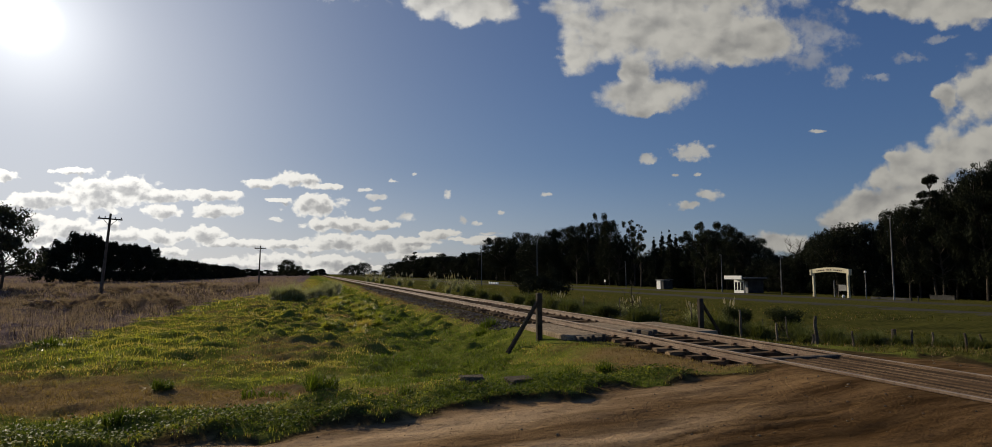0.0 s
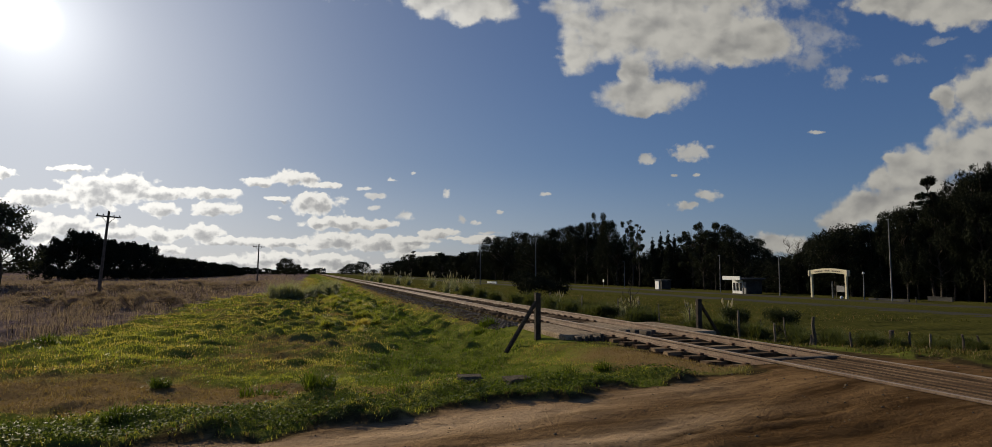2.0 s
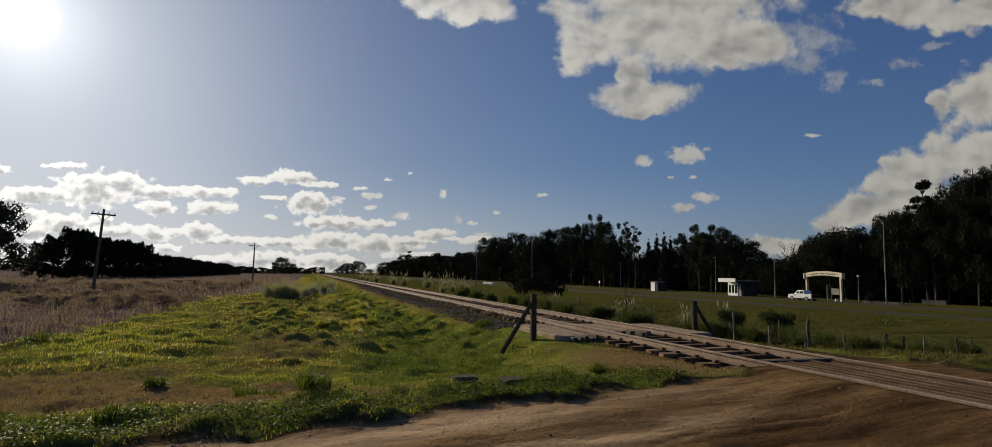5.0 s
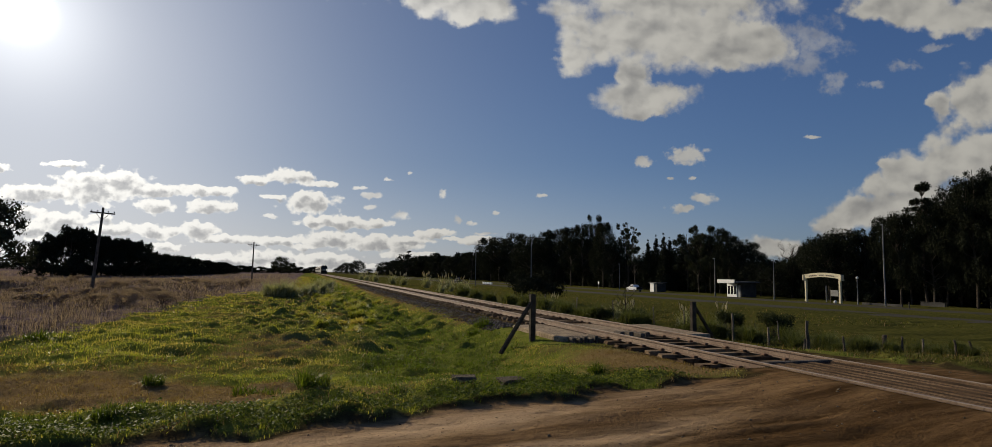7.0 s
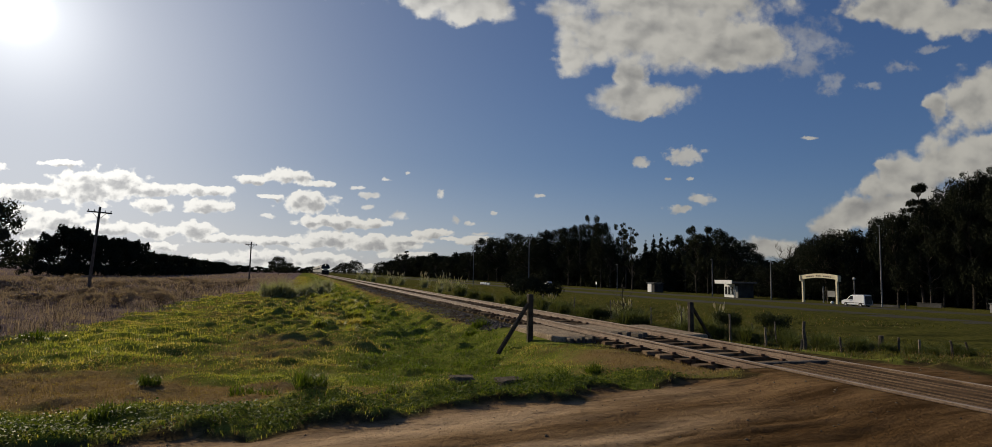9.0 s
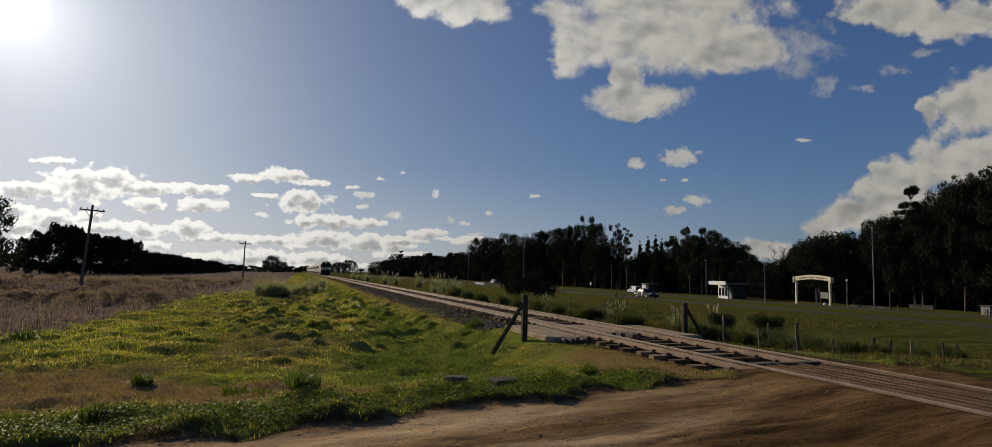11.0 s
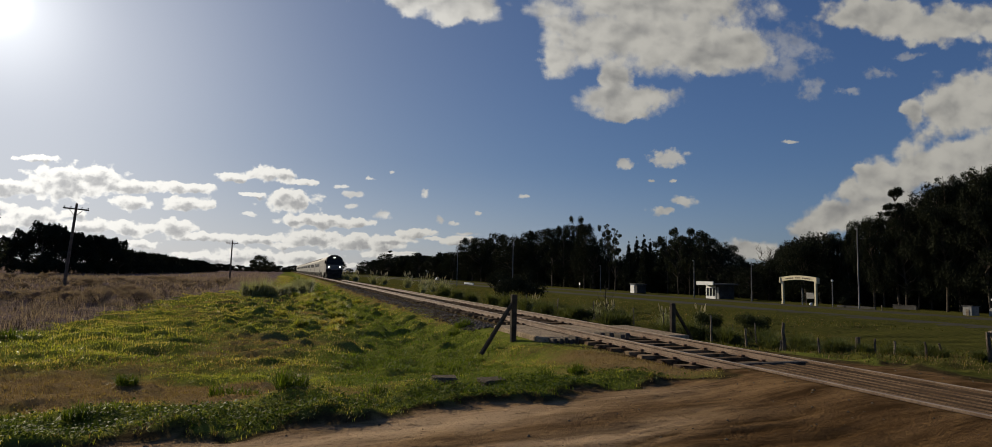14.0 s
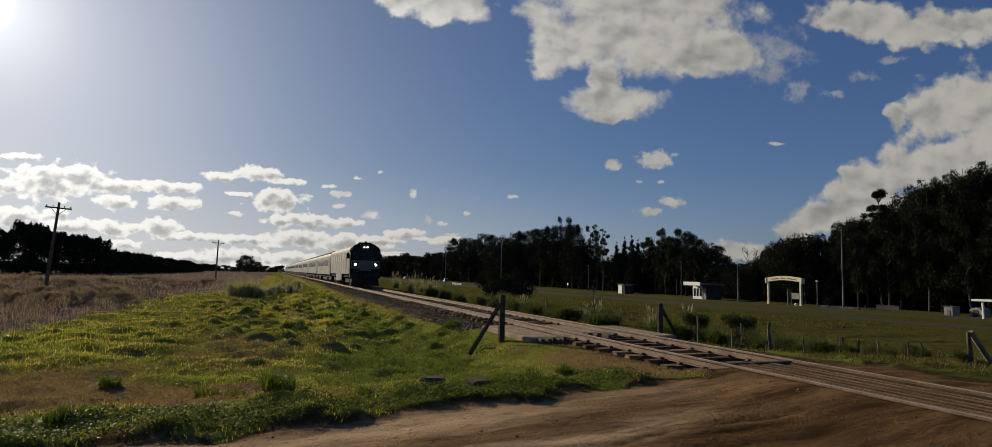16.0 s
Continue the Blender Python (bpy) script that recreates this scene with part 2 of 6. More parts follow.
def ground_colour(n, where):
    pos = where
    dirt = n.put("ShaderNodeAttribute")
    dirt.attribute_name = "dirt"
    weed = n.put("ShaderNodeAttribute")
    weed.attribute_name = "weed"
    dry = n.put("ShaderNodeAttribute")
    dry.attribute_name = "dry"
    n1, n2, n3 = n.noise(pos, 0.35, 6.0, 0.6), n.noise(pos, 3.0, 6.0, 0.65), n.noise(pos, 30.0, 4.0, 0.6)
    grass = n.mix(n.step(n2, 0.35, 0.65), (0.115, 0.140, 0.024), (0.190, 0.200, 0.040))
    grass = n.mix(n.step(n.math("MULTIPLY_ADD", n1, 0.5, dry.outputs["Fac"]), 0.65, 1.25), grass, (0.220, 0.150, 0.070))
    grass = n.mix(n.step(n3, 0.5, 0.8, 0.0, 0.6), grass, (0.05, 0.045, 0.02))
    # grass right of the track is set to a darker olive tone
    lea = n.put("ShaderNodeAttribute")
    lea.attribute_name = "meadow"
    grass = n.mix(lea.outputs["Fac"], grass, n.mix(n.step(n2, 0.3, 0.7), (0.056, 0.058, 0.014), (0.104, 0.098, 0.026)))
    brush = n.mix(n.step(n2, 0.3, 0.7), (0.095, 0.072, 0.070), (0.260, 0.195, 0.186))
    brush = n.mix(n.step(n1, 0.48, 0.66, 0.0, 0.7), brush, (0.11, 0.088, 0.078))
    tracks = n.noise(n.vec("MULTIPLY", n.vec("ADD", pos, n.xyz(0.0, n.math("MULTIPLY", n.vec("DOT_PRODUCT", pos, (1, 0, 0)), -0.11), 0.0)), (0.3, 1.9, 1.0)), 1.25, 8.0, 0.7, 0.3)
    earth = n.mix(n.step(tracks, 0.36, 0.68), (0.070, 0.040, 0.018), (0.285, 0.175, 0.082))
    pale = n.put("ShaderNodeAttribute")
    pale.attribute_name = "worn"
    earth = n.mix(n.math("MULTIPLY", pale.outputs["Fac"], n.step(tracks, 0.3, 0.6, 0.4, 1.0)), earth, (0.58, 0.41, 0.245))
    earth = n.mix(n.step(n1, 0.45, 0.7, 0.0, 0.7), earth, (0.20, 0.120, 0.055))
    earth = n.mix(n.step(n3, 0.52, 0.8, 0.0, 0.55), earth, (0.075, 0.046, 0.026))
    rut = n.put("ShaderNodeAttribute")
    rut.attribute_name = "rut"
    earth = n.mix(n.math("MULTIPLY", rut.outputs["Fac"], n.step(n2, 0.3, 0.55, 0.4, 0.95)), earth, (0.030, 0.018, 0.009))
    # darker earth towards the right of the road, away from its edge
    dark_right = n.put("ShaderNodeAttribute")
    dark_right.attribute_name = "dark_right"
    earth = n.mix(n.math("MULTIPLY", dark_right.outputs["Fac"], n.step(n1, 0.3, 0.6, 0.3, 0.6)), earth, n.mix(n.step(tracks, 0.35, 0.65), (0.045, 0.025, 0.011), (0.135, 0.078, 0.034)))
    clod = n.noise(n.vec("MULTIPLY", pos, (1.0, 2.2, 1.0)), 5.5, 7.0, 0.7)
    earth = n.mix(n.step(clod, 0.54, 0.68, 0.0, 0.55), earth, (0.050, 0.029, 0.013))
    col = n.mix(weed.outputs["Fac"], grass, brush)
    col = n.mix(dirt.outputs["Fac"], col, earth)
    # dark soil and the eroded edge's shadow, painted where the turf meets the road
    d = dirt.outputs["Fac"]
    lip = n.math("MULTIPLY", n.math("MULTIPLY", d, n.math("SUBTRACT", 1.0, d)), n.step(n2, 0.3, 0.6, 1.0, 4.0))
    return n.mix(n.math("MINIMUM", lip, 0.85), col, (0.035, 0.024, 0.016))


M = {}
M["ground"] = surface("ground", ground_colour, 1.0, bump=1.0, bump_scale=11.0, spec=0.0, bump_depth=0.05)
M["grass"] = leafy("grass_blade", by_piece((0.130, 0.160, 0.020), (0.290, 0.290, 0.052), (0.34, 0.280, 0.085), patch=0.5), 0.45, 0.5, 0.15)
M["rank"] = leafy("rank_grass", by_piece((0.038, 0.064, 0.008), (0.105, 0.136, 0.017)), 0.5, 0.42, 0.07)
M["meadow"] = leafy("meadow_grass", by_piece((0.056, 0.062, 0.014), (0.125, 0.120, 0.032)), 0.8, 0.3, 0.1)
M["tussock"] = leafy("tussock_grass", by_piece((0.050, 0.066, 0.020), (0.130, 0.138, 0.055)), 0.7, 0.3, 0.1)
M["clover"] = leafy("low_weed_leaf", by_piece((0.044, 0.070, 0.012), (0.120, 0.148, 0.028)), 0.55, 0.32, 0.03)
M["straw"] = leafy("straw", by_piece((0.130, 0.085, 0.036), (0.265, 0.182, 0.080)), 0.8, 0.3)
M["brush"] = leafy("dry_brush", by_piece((0.105, 0.079, 0.079), (0.32, 0.238, 0.234)), 0.9, 0.35)
M["stalk"] = leafy("dark_stalk", by_piece((0.050, 0.036, 0.030), (0.110, 0.080, 0.066)), 0.9, 0.1, 0.05)
M["plume"] = leafy("pampas_plume", by_piece((0.34, 0.29, 0.19), (0.5, 0.44, 0.32)), 0.9, 0.3)
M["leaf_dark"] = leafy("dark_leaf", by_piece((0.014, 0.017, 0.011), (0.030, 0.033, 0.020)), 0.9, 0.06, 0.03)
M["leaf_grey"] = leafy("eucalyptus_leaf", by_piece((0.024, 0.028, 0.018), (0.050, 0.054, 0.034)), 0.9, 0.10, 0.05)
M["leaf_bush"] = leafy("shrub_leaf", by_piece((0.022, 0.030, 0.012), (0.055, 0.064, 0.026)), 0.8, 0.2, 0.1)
M["leaf_tuft"] = leafy("pampas_leaf", by_piece((0.15, 0.16, 0.09), (0.36, 0.36, 0.25)), 0.7, 0.35)
M["bark"] = surface("bark", mottled((0.05, 0.04, 0.03), (0.10, 0.08, 0.06), 3.0, (0.03, 0.024, 0.02), 18.0), 0.9, bump=0.6, bump_scale=14.0, spec=0.2)
M["post_wood"] = surface("weathered_post", mottled((0.085, 0.066, 0.05), (0.15, 0.12, 0.092), 4.0, (0.035, 0.027, 0.02), 40.0), 0.9, bump=0.8, bump_scale=60.0, spec=0.2)
M["post_dark"] = surface("dark_squared_timber", mottled((0.045, 0.036, 0.028), (0.085, 0.068, 0.052), 4.0, (0.025, 0.02, 0.015), 40.0), 0.9, bump=0.8, bump_scale=60.0, spec=0.1)
M["grey_wood"] = surface("grey_wood", mottled((0.15, 0.12, 0.09), (0.25, 0.205, 0.155), 4.0, (0.07, 0.055, 0.04), 40.0), 0.9, bump=0.8, bump_scale=60.0, spec=0.2)
M["sleeper"] = surface("sleeper_wood", by_piece((0.13, 0.085, 0.050), (0.25, 0.178, 0.110), (0.07, 0.044, 0.025), island=False, patch=2.5), 0.95, bump=0.7, bump_scale=40.0, spec=0.04)
M["plank"] = surface("dusty_plank", mottled((0.15, 0.095, 0.052), (0.27, 0.18, 0.105), 1.5, (0.07, 0.045, 0.028), 30.0), 0.95, bump=0.8, bump_scale=50.0, spec=0.03)
# dark plank sides, painted in place of the shade in the grooves
M["plank_shade"] = surface("shaded_plank_side", mottled((0.045, 0.030, 0.020), (0.085, 0.056, 0.036), 2.0), 0.9, spec=0.1)
M["rail"] = surface("rusty_rail", mottled((0.14, 0.085, 0.055), (0.21, 0.145, 0.10), 2.0, (0.08, 0.05, 0.035), 20.0), 0.6, 0.35, bump=0.2, bump_scale=40.0)
M["rail_top"] = surface("polished_rail", mottled((0.29, 0.225, 0.165), (0.39, 0.31, 0.235), 4.0), 0.6, 0.6)
M["ballast"] = surface("ballast_stone", by_piece((0.06, 0.05, 0.044), (0.19, 0.165, 0.145), (0.09, 0.058, 0.035), patch=1.2), 0.95, spec=0.08)
M["concrete"] = surface("old_concrete", mottled((0.25, 0.19, 0.125), (0.38, 0.295, 0.20), 2.5, (0.12, 0.09, 0.06), 14.0), 0.95, bump=0.5, bump_scale=30.0, spec=0.05)
M["asphalt"] = surface("asphalt", mottled((0.050, 0.047, 0.034), (0.068, 0.062, 0.046), 0.3, (0.042, 0.040, 0.030), 6.0), 1.0, bump=0.3, bump_scale=40.0, spec=0.05)
M["white"] = surface("white_paint", mottled((0.72, 0.72, 0.70), (0.80, 0.80, 0.78), 2.0, (0.62, 0.61, 0.58), 9.0), 0.6)
M["cream"] = surface("cream_render", mottled((0.62, 0.55, 0.36), (0.72, 0.65, 0.46), 1.5, (0.50, 0.43, 0.28), 7.0), 0.8, bump=0.2)
M["grey_wall"] = surface("grey_render", mottled((0.20, 0.20, 0.20), (0.28, 0.28, 0.27), 1.0, (0.15, 0.145, 0.14), 8.0), 0.85)
# render darkened for the tree shade on walls at the park edge
M["shaded_wall"] = surface("shaded_render", mottled((0.05, 0.048, 0.045), (0.085, 0.082, 0.076), 1.0, (0.035, 0.034, 0.032), 8.0), 0.9, spec=0.1)
M["dark_band"] = surface("dark_tile_band", mottled((0.05, 0.045, 0.04), (0.09, 0.08, 0.07), 4.0), 0.6)
M["steel"] = surface("galvanised_steel", mottled((0.14, 0.14, 0.14), (0.20, 0.20, 0.20), 3.0), 0.7, 0.2)
M["wire"] = surface("fence_wire", mottled((0.16, 0.14, 0.12), (0.24, 0.21, 0.19), 5.0), 0.6, 0.7)
M["coach"] = surface("coach_paint", mottled((0.15, 0.15, 0.15), (0.23, 0.23, 0.22), 0.6, (0.09, 0.085, 0.08), 3.0), 0.7, spec=0.2)
M["blue"] = surface("light_blue_paint", mottled((0.10, 0.30, 0.48), (0.13, 0.34, 0.52), 2.0), 0.4)
M["front_grey"] = surface("cab_grey_paint", mottled((0.07, 0.072, 0.075), (0.11, 0.112, 0.115), 2.0), 0.6, spec=0.2)
M["band_grey"] = surface("front_band_paint", mottled((0.10, 0.105, 0.11), (0.14, 0.145, 0.15), 2.0), 0.6, spec=0.2)
M["coach_dim"] = surface("grille_paint", mottled((0.26, 0.26, 0.26), (0.32, 0.32, 0.31), 2.0), 0.7, spec=0.2)
M["black"] = surface("black_paint", mottled((0.010, 0.010, 0.010), (0.020, 0.019, 0.018), 2.0), 0.7, spec=0.15)
M["roof_grey"] = surface("roof_grey", mottled((0.10, 0.10, 0.105), (0.15, 0.15, 0.15), 1.0), 0.85, spec=0.2)
M["under"] = surface("running_gear", mottled((0.015, 0.014, 0.013), (0.04, 0.034, 0.028), 2.0), 0.9, spec=0.15)
M["tyre"] = surface("tyre_rubber", mottled((0.015, 0.015, 0.015), (0.03, 0.03, 0.03), 8.0), 0.85)
M["chrome"] = surface("alloy", mottled((0.22, 0.22, 0.23), (0.30, 0.30, 0.31), 6.0), 0.45, 0.6)
M["car_white"] = surface("white_car_paint", mottled((0.76, 0.77, 0.78), (0.80, 0.80, 0.80), 1.0), 0.25)
M["car_black"] = surface("black_car_paint", mottled((0.012, 0.013, 0.016), (0.02, 0.02, 0.023), 1.0), 0.5, spec=0.1)
M["glass"] = surface("dark_glass", mottled((0.012, 0.014, 0.016), (0.02, 0.022, 0.025), 1.0), 0.25, spec=0.12)
M["stone"] = surface("grey_stone", mottled((0.085, 0.068, 0.048), (0.17, 0.14, 0.10), 6.0, (0.045, 0.038, 0.028), 40.0), 0.95, bump=0.8, bump_scale=25.0, spec=0.05)
M["rust"] = surface("rusty_iron", mottled((0.10, 0.055, 0.032), (0.17, 0.095, 0.055), 8.0), 0.85, 0.2)


def lamp_paint(name, colour, strength):
    m = surface(name, lambda n, w: colour, 0.3)
    b = m.node_tree.nodes["Principled BSDF"]
    b.inputs["Emission Color"].default_value = (*colour, 1)
    b.inputs["Emission Strength"].default_value = strength
    return m


M["headlight"] = lamp_paint("headlight", (1.0, 0.92, 0.78), 5.0)
M["signal_blue"] = lamp_paint("beacon", (0.45, 0.50, 0.60), 0.15)


# ---- mesh helpers ----
def part(name, bm, material, parent, label="", smooth=False):
    """Links a bmesh as one mesh object under a thing or a part; frees the bmesh."""
    me = bpy.data.meshes.new(name)
    bm.to_mesh(me)
    bm.free()
    me.materials.append(material)
    if smooth:
        for p in me.polygons:
            p.use_smooth = True
    ob = new(name, me)
    ob.parent = parent
    return tagged(ob, label)


def empty(name, m=Matrix(), label="", category="", group="", kind=""):
    ob = new(name)
    ob.empty_display_size = 0.2
    ob.matrix_basis = m
    return tagged(ob, label, category, group, kind)


def box(bm, x0, x1, y0, y1, z0, z1, bevel=0.0, m=None):
    r = bmesh.ops.create_cube(bm, size=1.0)
    vs = r["verts"]
    for v in vs:
        v.co = Vector(((x0 + x1) / 2 + v.co.x * (x1 - x0), (y0 + y1) / 2 + v.co.y * (y1 - y0), (z0 + z1) / 2 + v.co.z * (z1 - z0)))
    if bevel:
        es = list({e for v in vs for e in v.link_edges})
        r = bmesh.ops.bevel(bm, geom=es, offset=bevel, segments=1, affect="EDGES")
        vs = list({v for f in r["faces"] for v in f.verts} | {v for v in vs if v.is_valid})
    if m is not None:
        bmesh.ops.transform(bm, matrix=m, verts=vs)
    return bm


def boxes(*args, bevel=0.0):
    bm = bmesh.new()
    for a in args:
        box(bm, *a, bevel=bevel)
    return bm


def tube(bm, pts, radii, sides=8, cap=True):
    """A tapered tube along points."""
    rings = []
    for i, p in enumerate(pts):
        a = Vector(pts[max(i - 1, 0)])
        b = Vector(pts[min(i + 1, len(pts) - 1)])
        q = Vector((0, 0, 1)).rotation_difference((b - a).normalized())
        rings.append([bm.verts.new(Vector(p) + q @ Vector((radii[i] * math.cos(k * math.tau / sides), radii[i] * math.sin(k * math.tau / sides), 0))) for k in range(sides)])
    for r, s in zip(rings, rings[1:]):
        for k in range(sides):
            bm.faces.new((r[k], r[(k + 1) % sides], s[(k + 1) % sides], s[k]))
    if cap:
        bm.faces.new(list(reversed(rings[0])))
        bm.faces.new(rings[-1])
    return bm


def tubes(pts, radii, sides=8):
    return tube(bmesh.new(), pts, radii, sides)


def prism(bm, profile, axis, a, b, bevel=0.0):
    """A closed outline (u, v) pushed from a to b along x, y or z."""
    def at(u, v, w):
        return (w, u, v) if axis == "x" else (u, w, v) if axis == "y" else (u, v, w)
    lo = [bm.verts.new(at(u, v, a)) for u, v in profile]
    hi = [bm.verts.new(at(u, v, b)) for u, v in profile]
    n = len(profile)
    fs = [bm.faces.new((lo[i], lo[(i + 1) % n], hi[(i + 1) % n], hi[i])) for i in range(n)]
    fs += [bm.faces.new(lo[::-1]), bm.faces.new(hi)]
    bmesh.ops.recalc_face_normals(bm, faces=fs)
    if bevel:
        bmesh.ops.bevel(bm, geom=list({e for f in fs for e in f.edges}), offset=bevel, segments=2, affect="EDGES")
    return bm


def cylinder(bm, centre, axis, radius, length, sides=16):
    c, w = Vector(centre), Vector(axis).normalized() * length / 2
    return tube(bm, [c - w, c + w], [radius, radius], sides)


def mesh_of(name, verts, faces_flat, sizes, material):
    """A mesh from numpy arrays: corners (n, 3), the faces' corners in a row and each face's count."""
    me = bpy.data.meshes.new(name)
    me.vertices.add(len(verts))
    me.vertices.foreach_set("co", np.asarray(verts, np.float32).ravel())
    me.loops.add(len(faces_flat))
    me.loops.foreach_set("vertex_index", np.asarray(faces_flat, np.int32))
    starts = np.concatenate(([0], np.cumsum(sizes)[:-1])).astype(np.int32)
    me.polygons.add(len(sizes))
    me.polygons.foreach_set("loop_start", starts)
    me.update(calc_edges=True)
    me.validate()
    me.materials.append(material)
    return me


rng = np.random.default_rng(7)


# ---- the lie of the land ----
def smooth(a, b, v):
    k = np.clip((v - a) / (b - a), 0, 1)
    return k * k * (3 - 2 * k)


def ripple(x, y, scale, seed):
    """Cheap smooth noise, about -1 to 1: a sum of turned waves."""
    r = np.random.default_rng(seed)
    out = np.zeros_like(np.asarray(x, float))
    for _ in range(7):
        a, ph, k = r.uniform(0, math.tau), r.uniform(0, math.tau), r.uniform(0.6, 1.7) / scale * math.tau
        out = out + np.sin((x * math.cos(a) + y * math.sin(a)) * k + ph + 1.3 * np.sin((y * math.cos(a) - x * math.sin(a)) * k * 0.6 + ph * 2))
    return out / 3.6


def road_edge(x):
    """How far the dirt road reaches, along the railway, at x."""
    return np.interp(x, [-30, -8, -1.6, 0.3, 1.4, 2.7, 3.6, 4.4, 5.6, 7.6, 11, 16, 40], [4.3, 5.5, 6.30, 6.45, 6.80, 7.05, 7.25, 7.6, 7.75, 8.15, 8.6, 8.8, 8.8])


def dirt_at(x, y):
    e = road_edge(x) + 0.28 * ripple(x, y, 2.2, 3) + 0.14 * ripple(x, y, 0.7, 4)
    on = 1 - smooth(-0.16, 0.16, y - e)
    on = on * smooth(-7.5, -5.5, y + 0.4 * ripple(x, y, 3.0, 5))
    side = smooth(10.9, 12.4, x + 0.3 * ripple(x, y, 1.5, 6)) * smooth(5.0, 7.5, y + 0.12 * (x - 12))
    edge = np.interp(y, [0, 14, 20, 3000], [1.3, 1.0, 0.5, 0.5])
    bed = smooth(5.6 + edge, 6.6 + edge, x + 0.25 * ripple(x, y, 1.6, 7)) * (1 - smooth(10.4, 11.4, x + 0.25 * ripple(x, y, 1.6, 7)))
    # the bed's partial value makes the edge tone darken the track bed too
    return np.maximum(on * (1 - side), 0.62 * bed * smooth(6, 8, y))


def rut_at(x, y):
    """1 in the wheel ruts that bend over the dirt road, 0 off them."""
    out = np.zeros_like(np.asarray(x, float))
    for k, (y0, slope, wide) in enumerate(((4.72, 0.135, 0.10), (4.66, 0.085, 0.09), (3.98, 0.14, 0.10), (3.55, 0.12, 0.12))):
        line = y0 + slope * x + 0.10 * ripple(x, y * 0, 3.5, 90 + k) + 0.03 * ripple(x, y * 0, 0.8, 96 + k)
        out = np.maximum(out, np.exp(-((y - line) / wide) ** 2) * smooth(-0.5, 0.4, ripple(x, y * 0, 2.8, 102 + k)) * smooth(9, 6.5, x))
    return out


def weed_at(x, y):
    wob = 0.9 * ripple(x, y, 6.0, 8) + 0.4 * ripple(x, y, 1.8, 9)
    edge = np.interp(y, [0, 12, 19, 27, 39, 50, 60, 90, 3000], [-12, -9.5, -7.6, -6.1, -6.6, -5.5, -2.6, -1.5, -1.0])
    return smooth(-0.6, 0.6, edge - x + wob) * smooth(9, 13, y)


def rich(x, y):
    """1 where the grass grows lush and green, 0 where it is dry and thin."""
    g = 0.50 + 0.20 * ripple(x, y, 5.0, 41) + 0.16 * ripple(x, y, 1.6, 42)
    g = g + 0.55 * np.exp(-(((x - 3.4) / 2.8) ** 2 + ((y - 12.5) / 6.0) ** 2))
    along, across = (x + 2.6) * 0.85 - (y - 10.0) * 0.53, (x + 2.6) * 0.53 + (y - 10.0) * 0.85
    g = g - 1.25 * np.exp(-((along / 3.6) ** 2 + (across / 1.25) ** 2)) - 0.35 * np.exp(-(((x - 0.8) / 3.0) ** 2 + ((y - 17.0) / 2.5) ** 2))
    g = g + 0.3 * np.exp(-(((x + 4.8) / 2.6) ** 2 + ((y - 18.5) / 4.0) ** 2))
    g = g + 0.10 * smooth(2, -4, x) * smooth(12, 20, y)
    g = g - 0.95 * np.exp(-(((x - 6.2) / 1.6) ** 2 + ((y - 10.5) / 2.4) ** 2))
    g = g + 0.50 * np.exp(-(((x - 0.0) / 4.5) ** 2 + ((y - 7.2) / 0.8) ** 2))
    # more dark lush grass on the bank, also standing in for its shade
    g = g + 0.35 * np.exp(-(((x - 3.6) / 2.0) ** 2)) * smooth(12, 18, y)
    g = g - 0.35 * np.exp(-(((x - 5.8) / 0.7) ** 2)) * smooth(18, 24, y)
    g = np.where(x > 11, 0.78 + 0.16 * ripple(x, y, 6.0, 43), g)
    return np.clip(g, 0, 1)


